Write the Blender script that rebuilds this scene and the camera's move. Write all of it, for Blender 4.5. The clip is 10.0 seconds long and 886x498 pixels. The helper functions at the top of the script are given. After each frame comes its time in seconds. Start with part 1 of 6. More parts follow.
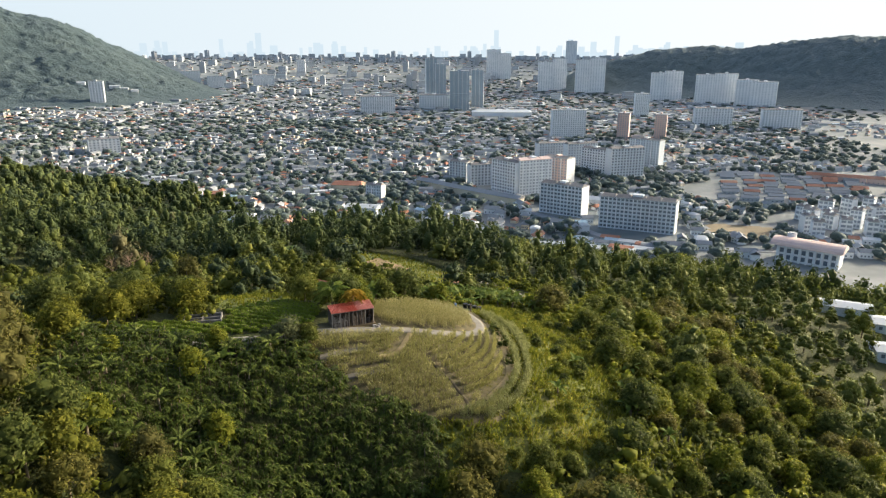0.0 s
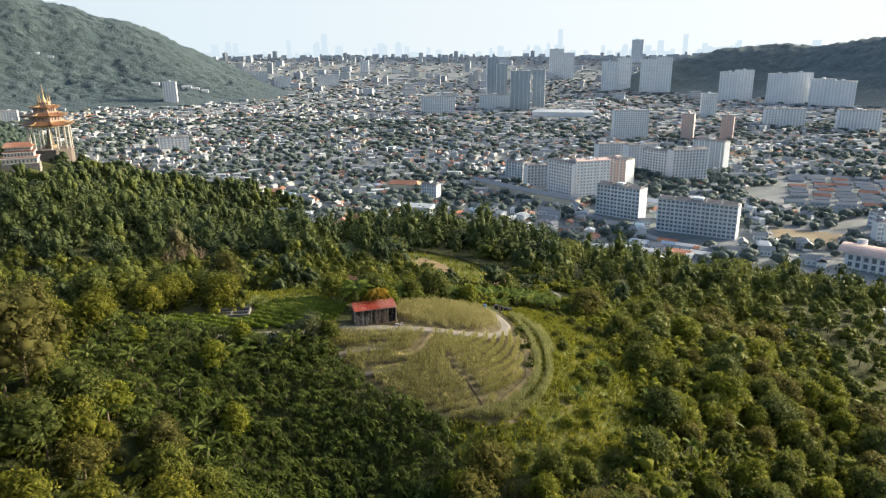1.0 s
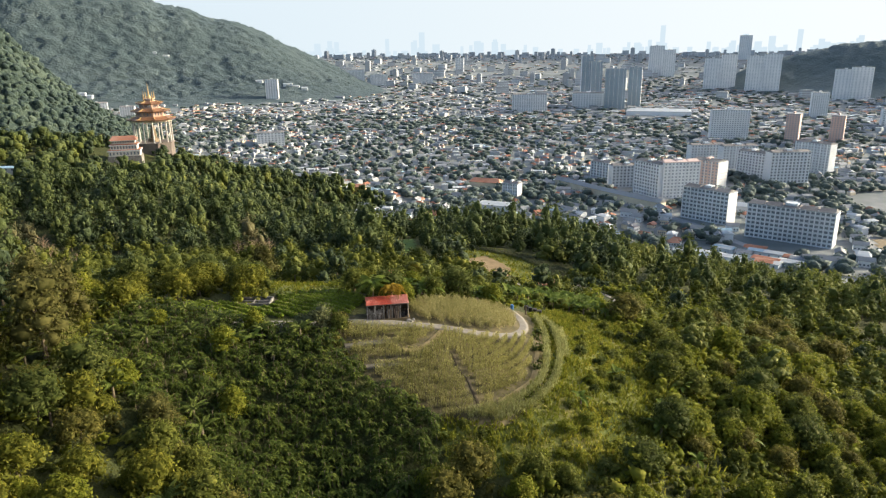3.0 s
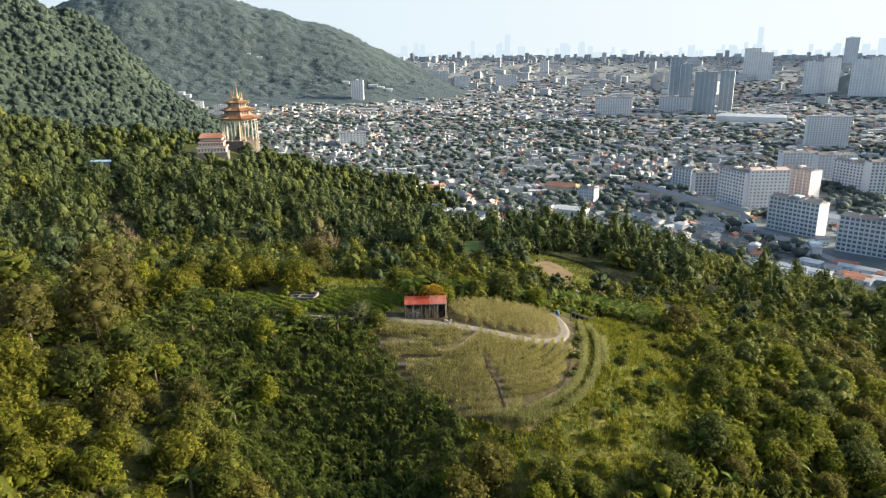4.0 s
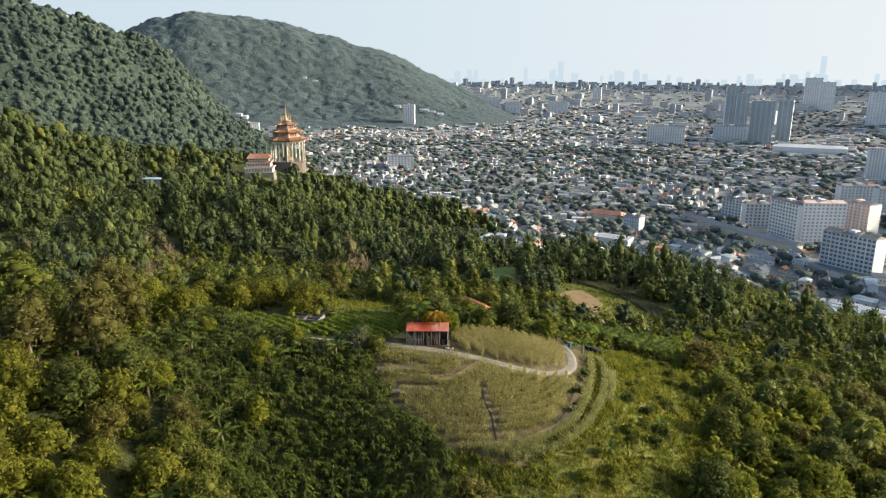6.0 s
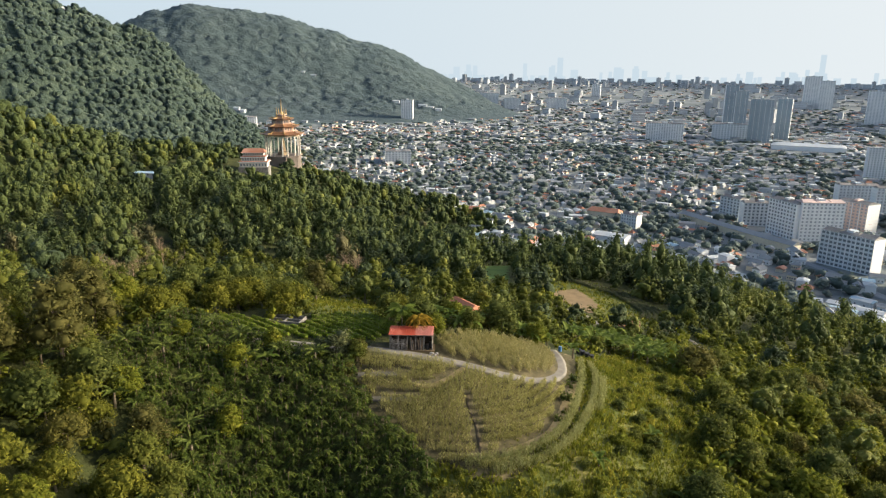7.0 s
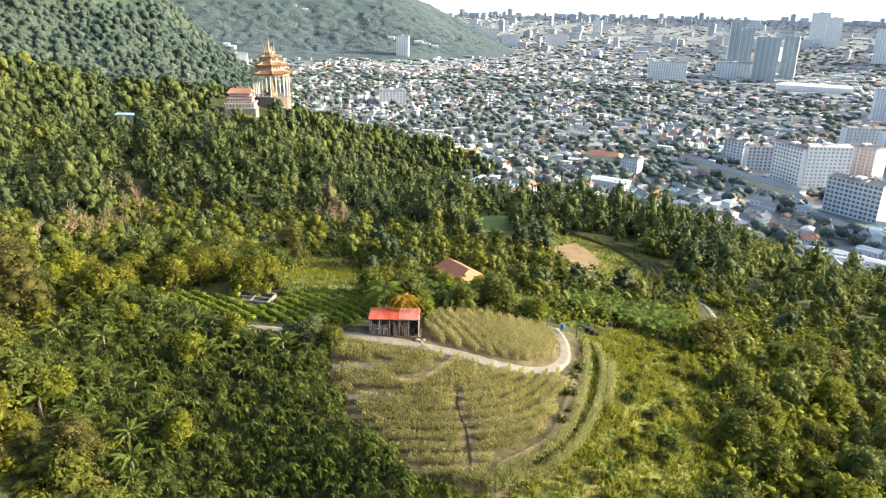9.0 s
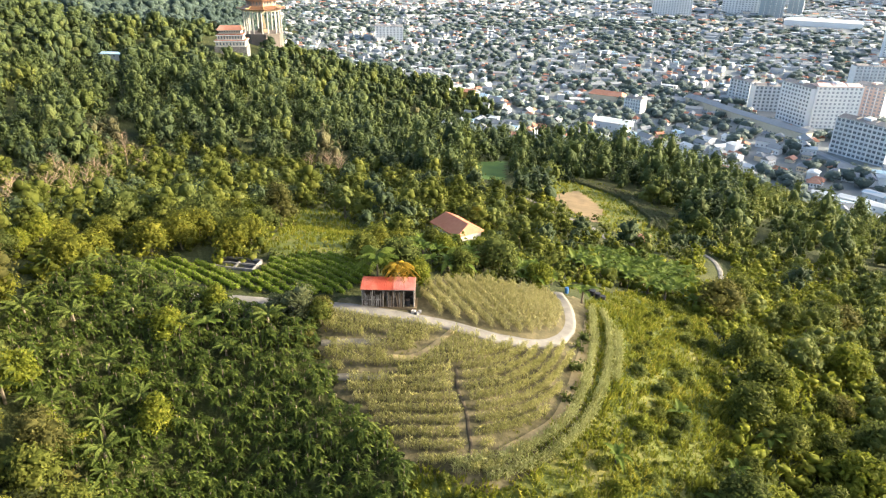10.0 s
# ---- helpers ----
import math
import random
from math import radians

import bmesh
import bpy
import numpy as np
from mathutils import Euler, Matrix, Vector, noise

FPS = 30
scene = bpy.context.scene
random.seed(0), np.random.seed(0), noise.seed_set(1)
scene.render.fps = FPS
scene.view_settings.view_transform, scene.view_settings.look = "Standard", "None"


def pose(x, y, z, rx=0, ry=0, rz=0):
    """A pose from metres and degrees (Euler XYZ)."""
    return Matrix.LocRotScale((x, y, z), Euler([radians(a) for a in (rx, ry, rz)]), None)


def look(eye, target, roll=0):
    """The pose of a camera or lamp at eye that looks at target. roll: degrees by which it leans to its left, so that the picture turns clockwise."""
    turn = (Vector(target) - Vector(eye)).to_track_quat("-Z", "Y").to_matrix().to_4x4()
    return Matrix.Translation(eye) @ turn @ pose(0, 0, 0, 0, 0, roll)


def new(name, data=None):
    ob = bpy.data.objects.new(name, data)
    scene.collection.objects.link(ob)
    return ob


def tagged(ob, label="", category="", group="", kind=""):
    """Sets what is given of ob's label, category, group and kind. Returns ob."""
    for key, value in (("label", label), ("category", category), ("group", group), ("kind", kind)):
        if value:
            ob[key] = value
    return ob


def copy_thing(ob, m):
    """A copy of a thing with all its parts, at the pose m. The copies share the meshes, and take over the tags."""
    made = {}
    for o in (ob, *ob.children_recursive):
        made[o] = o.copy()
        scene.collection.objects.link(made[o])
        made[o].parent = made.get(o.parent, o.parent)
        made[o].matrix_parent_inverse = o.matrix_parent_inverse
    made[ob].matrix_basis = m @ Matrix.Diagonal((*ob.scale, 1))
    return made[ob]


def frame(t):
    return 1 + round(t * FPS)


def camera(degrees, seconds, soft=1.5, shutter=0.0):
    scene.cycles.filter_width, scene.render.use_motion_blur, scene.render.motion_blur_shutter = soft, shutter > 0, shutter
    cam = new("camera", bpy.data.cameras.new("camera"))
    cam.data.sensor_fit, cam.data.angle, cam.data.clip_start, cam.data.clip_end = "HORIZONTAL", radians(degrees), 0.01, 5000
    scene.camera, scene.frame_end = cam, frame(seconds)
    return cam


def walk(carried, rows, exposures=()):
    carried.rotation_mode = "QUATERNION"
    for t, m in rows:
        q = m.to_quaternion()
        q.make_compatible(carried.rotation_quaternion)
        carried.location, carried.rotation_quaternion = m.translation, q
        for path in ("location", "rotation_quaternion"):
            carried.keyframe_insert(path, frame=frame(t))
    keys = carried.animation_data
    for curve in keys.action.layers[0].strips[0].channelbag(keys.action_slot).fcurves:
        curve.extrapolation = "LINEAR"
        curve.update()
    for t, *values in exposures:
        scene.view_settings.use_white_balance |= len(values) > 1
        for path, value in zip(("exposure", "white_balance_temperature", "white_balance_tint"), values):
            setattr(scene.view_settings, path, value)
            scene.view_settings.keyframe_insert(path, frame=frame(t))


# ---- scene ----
cam = camera(66.3, 10.0, soft=1.25)
METRES, EYE, TILT, LEAN, TURN = 60.0, 138.0, -16.3, 0.0, 0.0
ROWS = [
    (0.0, 0.0, 0.0, 0.0, -0.0, 0.0, 0.0),
    (0.5, 0.0461, -0.0002, 0.0007, 4.27, -0.03, -1.03),
    (1.0, 0.0954, -0.0006, 0.0031, 5.05, -0.06, -1.12),
    (1.5, 0.1444, 0.0015, 0.0055, 5.82, -0.08, -1.24),
    (2.0, 0.1961, 0.0045, 0.0079, 8.57, -0.19, -1.97),
    (2.5, 0.2479, 0.009, 0.0096, 10.43, -0.3, -2.43),
    (4.0, 0.4052, 0.0319, 0.02, 19.48, -0.84, -5.06),
    (4.5, 0.4503, 0.042, 0.0246, 22.67, -0.68, -6.15),
    (5.0, 0.4853, 0.0511, 0.0285, 23.65, 0.06, -6.61),
    (5.5, 0.5069, 0.0654, 0.0337, 23.61, 0.76, -6.8),
    (7.0, 0.5104, 0.1636, 0.0585, 23.43, 0.4, -7.28),
    (7.5, 0.4947, 0.2155, 0.0723, 23.33, -2.24, -7.36),
    (8.0, 0.4743, 0.2707, 0.0893, 23.24, -4.37, -7.41),
    (8.5, 0.45, 0.3291, 0.1094, 23.19, -4.59, -7.43),
    (9.0, 0.4242, 0.3879, 0.1318, 23.14, -4.61, -7.44),
    (9.5, 0.3986, 0.4442, 0.1537, 23.08, -6.74, -7.41),
    (10.0, 0.3742, 0.4974, 0.1749, 23.01, -9.7, -7.39),
]
walk(cam, [(t, pose(0, 0, EYE, TILT, LEAN, TURN) @ pose(METRES * x, METRES * y, METRES * z, 90 + pitch, roll, yaw)) for t, x, y, z, yaw, pitch, roll in ROWS],
     exposures=[(0.0, 0.94), (2.5, 0.94), (4.5, 0.98), (5.5, 0.86), (7.0, 0.76), (8.0, 1.44), (8.5, 1.58), (10.0, 1.76)])

# ---- light: hazy late sun ahead on the right ----
SUN_EL, SUN_AZ = 16.0, 62.0          # azimuth clockwise from +y
sun_dir = Vector((math.sin(radians(SUN_AZ)) * math.cos(radians(SUN_EL)), math.cos(radians(SUN_AZ)) * math.cos(radians(SUN_EL)), math.sin(radians(SUN_EL))))
sun = new("sun", bpy.data.lights.new("sun", "SUN"))
sun.data.energy, sun.data.angle, sun.data.color = 4.1, radians(5.0), (1.0, 0.88, 0.66)
sun.matrix_world = look(sun_dir * 400, (0, 0, 0))
world = bpy.data.worlds.new("sky")
scene.world = world
world.use_nodes = True
wn = world.node_tree
sky = wn.nodes.new("ShaderNodeTexSky")
sky.sky_type, sky.sun_disc = "NISHITA", False
sky.sun_elevation, sky.sun_rotation = radians(SUN_EL), radians(SUN_AZ)
sky.dust_density, sky.air_density = 5.0, 1.0
wn.nodes["Background"].inputs["Strength"].default_value = 0.15
wn.links.new(sky.outputs[0], wn.nodes["Background"].inputs["Color"])

# ---- materials ----


def nodes_of(m):
    m.use_nodes = True
    nt = m.node_tree
    return nt, nt.nodes["Principled BSDF"]


def mottled(nt, cols, scale, fine, island=0.0):
    """A colour that wanders between cols at two scales, in world metres; island: how far each loose piece differs."""
    geo = nt.nodes.new("ShaderNodeNewGeometry")
    big, small = nt.nodes.new("ShaderNodeTexNoise"), nt.nodes.new("ShaderNodeTexNoise")
    big.inputs["Scale"].default_value, small.inputs["Scale"].default_value = scale, fine
    big.inputs["Detail"].default_value, small.inputs["Detail"].default_value = 3.0, 4.0
    for n in (big, small):
        nt.links.new(geo.outputs["Position"], n.inputs["Vector"])
    add = nt.nodes.new("ShaderNodeMath")
    add.operation = "MULTIPLY_ADD"
    add.inputs[1].default_value = 0.5
    nt.links.new(small.outputs["Fac"], add.inputs[0])
    nt.links.new(big.outputs["Fac"], add.inputs[2])
    last = add
    if island:
        more = nt.nodes.new("ShaderNodeMath")
        more.operation = "MULTIPLY_ADD"
        more.inputs[1].default_value = island
        nt.links.new(geo.outputs["Random Per Island"], more.inputs[0])
        nt.links.new(add.outputs[0], more.inputs[2])
        last = more
    ramp = nt.nodes.new("ShaderNodeValToRGB")
    nt.links.new(last.outputs[0], ramp.inputs["Fac"])
    lo, hi = 0.52, 0.98 + island
    while len(ramp.color_ramp.elements) < len(cols):
        ramp.color_ramp.elements.new(0.5)
    for i, (e, c) in enumerate(zip(ramp.color_ramp.elements, cols)):
        e.position, e.color = lo + (hi - lo) * i / max(1, len(cols) - 1) if hi <= 1 else (lo + (hi - lo) * i / max(1, len(cols) - 1)) / hi, (*c, 1)
    if hi > 1:
        norm = nt.nodes.new("ShaderNodeMath")
        norm.operation = "DIVIDE"
        norm.inputs[1].default_value = hi
        nt.links.new(last.outputs[0], norm.inputs[0])
        nt.links.new(norm.outputs[0], ramp.inputs["Fac"])
    return ramp.outputs["Color"], small.outputs["Fac"], geo


def surf(name, cols, scale=0.2, fine=3.0, rough=0.85, bump=0.0, dist=0.05, metal=0.0, spec=0.3, sheen=0.0, island=0.0):
    m = bpy.data.materials.new(name)
    nt, p = nodes_of(m)
    col, fac, _ = mottled(nt, cols, scale, fine, island)
    nt.links.new(col, p.inputs["Base Color"])
    p.inputs["Roughness"].default_value, p.inputs["Metallic"].default_value = rough, metal
    p.inputs["Specular IOR Level"].default_value = spec
    # sheen is tinted blue to imitate haze on far surfaces
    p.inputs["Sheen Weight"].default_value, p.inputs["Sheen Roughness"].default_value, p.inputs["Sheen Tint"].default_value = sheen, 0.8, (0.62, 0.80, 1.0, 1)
    if bump:
        b = nt.nodes.new("ShaderNodeBump")
        b.inputs["Strength"].default_value, b.inputs["Distance"].default_value = bump, dist
        nt.links.new(fac, b.inputs["Height"])
        nt.links.new(b.outputs[0], p.inputs["Normal"])
    return m


def leaf(name, cols, through_light=0.45, scale=0.12, rough=0.65, sheen=0.0, island=0.7, fine=3.5, bump=0.0):
    """Foliage: matt upper side with light coming through."""
    m = bpy.data.materials.new(name)
    nt, p = nodes_of(m)
    col, fac, _ = mottled(nt, cols, scale, fine, island)
    nt.links.new(col, p.inputs["Base Color"])
    p.inputs["Roughness"].default_value, p.inputs["Specular IOR Level"].default_value = rough, 0.08
    # same blue-tinted sheen, imitating haze on far foliage
    p.inputs["Sheen Weight"].default_value, p.inputs["Sheen Roughness"].default_value, p.inputs["Sheen Tint"].default_value = sheen, 0.8, (0.62, 0.80, 1.0, 1)
    tr, mix = nt.nodes.new("ShaderNodeBsdfTranslucent"), nt.nodes.new("ShaderNodeMixShader")
    nt.links.new(col, tr.inputs["Color"])
    mix.inputs["Fac"].default_value = through_light
    nt.links.new(p.outputs[0], mix.inputs[1])
    nt.links.new(tr.outputs[0], mix.inputs[2])
    nt.links.new(mix.outputs[0], nt.nodes["Material Output"].inputs["Surface"])
    if bump:
        b = nt.nodes.new("ShaderNodeBump")
        b.inputs["Strength"].default_value, b.inputs["Distance"].default_value = 1.0, bump
        nt.links.new(fac, b.inputs["Height"])
        for sh in (p, tr):
            nt.links.new(b.outputs[0], sh.inputs["Normal"])
    return m


L_DARK = leaf("leaf_dark", ((0.036, 0.050, 0.013), (0.090, 0.112, 0.028), (0.178, 0.194, 0.052)))
L_MID = leaf("leaf_mid", ((0.042, 0.056, 0.012), (0.115, 0.134, 0.026), (0.215, 0.222, 0.048)))
L_LIME = leaf("leaf_lime", ((0.07, 0.09, 0.012), (0.165, 0.185, 0.022), (0.28, 0.275, 0.042)), 0.45)
L_OLIVE = leaf("leaf_olive", ((0.056, 0.058, 0.014), (0.130, 0.125, 0.030), (0.24, 0.21, 0.055)))
L_GREY = leaf("leaf_grey_green", ((0.055, 0.066, 0.028), (0.120, 0.135, 0.060), (0.210, 0.225, 0.110)))
L_DULL = leaf("leaf_dull", ((0.040, 0.042, 0.012), (0.095, 0.095, 0.028), (0.185, 0.170, 0.055)))
L_GOLDEN = leaf("leaf_golden", ((0.054, 0.068, 0.011), (0.130, 0.138, 0.020), (0.260, 0.245, 0.036)), 0.45)
L_GOLD = leaf("leaf_gold", ((0.22, 0.15, 0.02), (0.38, 0.25, 0.03), (0.5, 0.36, 0.05)), 0.35)
L_PALM = leaf("leaf_palm", ((0.058, 0.092, 0.017), (0.13, 0.18, 0.032), (0.24, 0.285, 0.062)), 0.4, rough=0.5)
L_DARKPALM = leaf("leaf_dark_palm", ((0.044, 0.070, 0.016), (0.098, 0.130, 0.028), (0.185, 0.210, 0.055)), 0.3, rough=0.5)
# plantation green, darkened to put part of the slope's shade into it
L_PLANT = leaf("leaf_plantation", ((0.022, 0.036, 0.008), (0.058, 0.084, 0.016), (0.145, 0.172, 0.034)), 0.32, 0.25, rough=0.42)
L_CROP = leaf("leaf_crop", ((0.115, 0.18, 0.022), (0.21, 0.285, 0.034), (0.31, 0.375, 0.06)), 0.55)
L_MAIZE = leaf("leaf_maize", ((0.17, 0.18, 0.050), (0.35, 0.335, 0.115), (0.57, 0.53, 0.26)), 0.5)
L_STRIP = leaf("leaf_strip", ((0.16, 0.18, 0.06), (0.30, 0.31, 0.12), (0.48, 0.47, 0.24)), 0.45)
L_GRASS = leaf("leaf_grass", ((0.085, 0.102, 0.014), (0.190, 0.200, 0.026), (0.35, 0.315, 0.060)), 0.5)
L_DRY = leaf("leaf_dry_maize", ((0.21, 0.205, 0.075), (0.39, 0.365, 0.16), (0.60, 0.555, 0.32)), 0.5)
W_DARK = leaf("wood_dark", ((0.026, 0.040, 0.013), (0.055, 0.078, 0.025), (0.096, 0.122, 0.042)), 0.30, 0.05, sheen=0.06, island=0.40, fine=0.9, bump=0.9)
W_MID = leaf("wood_mid", ((0.040, 0.060, 0.016), (0.080, 0.106, 0.028), (0.135, 0.158, 0.045)), 0.32, 0.05, sheen=0.05, island=0.40, fine=0.9, bump=0.9)
W_LIME = leaf("wood_lime", ((0.070, 0.094, 0.020), (0.132, 0.156, 0.032), (0.215, 0.222, 0.052)), 0.38, 0.05, sheen=0.04, island=0.40, fine=0.9, bump=0.9)
W_OLIVE = leaf("wood_olive", ((0.060, 0.060, 0.024), (0.112, 0.106, 0.044), (0.180, 0.160, 0.072)), 0.30, 0.05, sheen=0.05, island=0.40, fine=0.9, bump=0.9)
# far foliage: haze is put into these bluish, paled leaf colours
L_RIDGE = leaf("leaf_ridge_hazed", ((0.090, 0.118, 0.112), (0.108, 0.138, 0.130), (0.128, 0.158, 0.146)), 0.25, 0.008, sheen=0.2, fine=0.16, bump=3.0)
L_SPUR = leaf("leaf_spur_hazed", ((0.020, 0.036, 0.028), (0.044, 0.070, 0.050), (0.090, 0.122, 0.080)), 0.25, 0.012, sheen=0.1, fine=0.25, bump=3.0)
L_CITY = leaf("leaf_city_hazed", ((0.075, 0.105, 0.092), (0.102, 0.134, 0.114), (0.130, 0.158, 0.130)), 0.25, 0.02, sheen=0.12, fine=0.5, bump=1.5)
L_HILL = leaf("leaf_hill_hazed", ((0.036, 0.060, 0.064), (0.060, 0.090, 0.092), (0.092, 0.122, 0.116)), 0.25, 0.008, sheen=0.14, fine=0.16, bump=3.0)
BARK = surf("bark", ((0.10, 0.08, 0.055), (0.22, 0.18, 0.13)), 1.0, 12, 0.9, 0.4)
DRYWOOD = surf("dry_wood", ((0.22, 0.15, 0.10), (0.36, 0.27, 0.19)), 1.0, 12, 0.9, 0.3)
EARTH = surf("earth_and_undergrowth", ((0.024, 0.032, 0.009), (0.050, 0.060, 0.016), (0.085, 0.088, 0.026)), 0.10, 2.6, 0.95, 0.8, 0.3)
STRAW = surf("straw_soil", ((0.050, 0.046, 0.022), (0.098, 0.084, 0.042), (0.175, 0.145, 0.080)), 0.5, 2.5, 0.95, 0.6, 0.1)
SOIL = surf("bare_soil", ((0.15, 0.11, 0.06), (0.25, 0.18, 0.10)), 0.3, 2.5, 0.95, 0.5, 0.1)
GRASSY = surf("short_grass", ((0.060, 0.082, 0.016), (0.105, 0.125, 0.025), (0.18, 0.165, 0.05)), 0.15, 2.0, 0.95, 0.8, 0.2)
CONCRETE = surf("concrete_track", ((0.15, 0.14, 0.125), (0.20, 0.188, 0.17), (0.26, 0.247, 0.222)), 0.5, 5, 0.85, 0.2, 0.02)
# paler, pinker red: sun glare on the hut roof put into the colour
PINKTIN = surf("red_tin_glare", ((0.46, 0.13, 0.10), (0.54, 0.19, 0.15), (0.62, 0.30, 0.26)), 0.5, 5, 0.5, 0.1, 0.01, 0.15, 0.5)
TARP = surf("grey_sacking", ((0.16, 0.15, 0.14), (0.30, 0.28, 0.26), (0.46, 0.44, 0.42)), 3.0, 12, 0.85, 0.3, 0.02)
REDTIN = surf("red_tin", ((0.42, 0.06, 0.03), (0.52, 0.10, 0.055), (0.60, 0.22, 0.16)), 0.5, 5, 0.45, 0.1, 0.01, 0.2, 0.5)
PLANK = surf("grey_plank", ((0.18, 0.16, 0.14), (0.31, 0.28, 0.25), (0.46, 0.43, 0.39)), 2.0, 10, 0.85, 0.3, 0.02)
DARKWOOD = surf("dark_wood", ((0.05, 0.04, 0.035), (0.12, 0.09, 0.07)), 2.0, 10, 0.85, 0.3, 0.02)
BLOCKWALL = surf("cement_block", ((0.13, 0.125, 0.115), (0.21, 0.20, 0.19), (0.32, 0.305, 0.285)), 0.8, 6, 0.9, 0.3, 0.02)
PALESTONE = surf("pale_stone", ((0.50, 0.47, 0.43), (0.66, 0.63, 0.58)), 0.1, 1.0, 0.85)
# white and grey walls and roofs carry a cool tint put in for haze
WHITEWALL = surf("white_render", ((0.70, 0.72, 0.74), (0.82, 0.83, 0.84)), 0.05, 0.6, 0.85, sheen=0.2)
CREAM = surf("cream_render", ((0.58, 0.50, 0.38), (0.74, 0.66, 0.52)), 0.05, 0.6, 0.85)
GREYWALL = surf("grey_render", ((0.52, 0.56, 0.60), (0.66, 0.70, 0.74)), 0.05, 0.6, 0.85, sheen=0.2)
PINKWALL = surf("pink_render", ((0.60, 0.40, 0.33), (0.72, 0.52, 0.44)), 0.05, 0.6, 0.85, sheen=0.3)
TERRACOTTA = surf("terracotta_tiles", ((0.26, 0.12, 0.08), (0.38, 0.18, 0.12), (0.46, 0.27, 0.20)), 0.05, 1.0, 0.8, 0.3, 0.05)
GREYROOF = surf("grey_roof", ((0.17, 0.175, 0.185), (0.26, 0.27, 0.28), (0.38, 0.39, 0.405)), 0.01, 0.5, 0.7, sheen=0.15, island=0.4)
PALEROOF = surf("pale_metal_roof", ((0.42, 0.45, 0.47), (0.62, 0.65, 0.67)), 0.05, 0.8, 0.55, sheen=0.15, island=0.3)
BLUEROOF = surf("blue_metal_roof", ((0.22, 0.36, 0.48), (0.34, 0.48, 0.58)), 0.05, 0.8, 0.55, sheen=0.15)
WINDOW = surf("window_band", ((0.09, 0.11, 0.14), (0.20, 0.24, 0.28)), 0.08, 1.0, 0.25, spec=0.6, island=0.3)
GLASSWALL = surf("tower_glass", ((0.20, 0.29, 0.36), (0.32, 0.41, 0.48)), 0.02, 0.4, 0.25, spec=0.8, sheen=0.2)
GOLDROOF = surf("glazed_gold_tiles", ((0.19, 0.095, 0.055), (0.29, 0.15, 0.08)), 0.1, 1.5, 0.4, 0.2, 0.05, spec=0.6)
TOWNWALL = surf("town_wall_haze_tint", ((0.28, 0.30, 0.32), (0.40, 0.42, 0.44), (0.58, 0.60, 0.62)), 0.02, 0.5, 0.85, sheen=0.15, island=0.4)
# window colour paled to stand in for haze
PALEWINDOW = surf("window_haze_tint", ((0.26, 0.30, 0.34), (0.36, 0.40, 0.44)), 0.08, 1.0, 0.4, island=0.3)
BROWNROOF = surf("dark_brown_tiles", ((0.11, 0.095, 0.088), (0.18, 0.155, 0.14), (0.27, 0.235, 0.21)), 0.05, 0.8, 0.8, sheen=0.15)
# tower windows, paled further by haze put into the colour
PALEGLASS = surf("tower_window_haze_tint", ((0.42, 0.46, 0.50), (0.54, 0.58, 0.62)), 0.08, 1.0, 0.4, sheen=0.2, island=0.3)
ASPHALT = surf("city_asphalt", ((0.20, 0.20, 0.21), (0.30, 0.30, 0.30)), 0.02, 0.5, 0.85, sheen=0.15)
BLACKSHEET = surf("black_plastic", ((0.015, 0.015, 0.018), (0.04, 0.04, 0.045)), 1.0, 6, 0.4)
BLUEPAINT = surf("blue_plastic", ((0.05, 0.16, 0.42), (0.09, 0.24, 0.52)), 1.0, 6, 0.4)

# ---- small mesh tools ----


def mesh_np(name, v, q=None, t=None, qm=None, tm=None, mats=(), smooth=False):
    """A mesh from arrays of corners, four-sided and three-sided faces, and their material slots."""
    v = np.asarray(v, np.float32).reshape(-1, 3)
    q = np.zeros((0, 4), np.int32) if q is None else np.asarray(q, np.int32).reshape(-1, 4)
    t = np.zeros((0, 3), np.int32) if t is None else np.asarray(t, np.int32).reshape(-1, 3)
    me = bpy.data.meshes.new(name)
    me.vertices.add(len(v))
    me.vertices.foreach_set("co", v.ravel())
    idx = np.concatenate((q.ravel(), t.ravel()))
    me.loops.add(len(idx))
    me.loops.foreach_set("vertex_index", idx)
    starts = np.concatenate((np.arange(len(q)) * 4, len(q) * 4 + np.arange(len(t)) * 3)).astype(np.int32)
    me.polygons.add(len(starts))
    me.polygons.foreach_set("loop_start", starts)
    slots = np.concatenate((np.zeros(len(q), np.int32) if qm is None else np.asarray(qm, np.int32), np.zeros(len(t), np.int32) if tm is None else np.asarray(tm, np.int32)))
    me.polygons.foreach_set("material_index", slots)
    me.polygons.foreach_set("use_smooth", (np.arange(len(starts)) >= len(q)) if smooth == "clumps" else np.full(len(starts), smooth))
    for m in mats:
        me.materials.append(m)
    me.update(calc_edges=True)
    return me


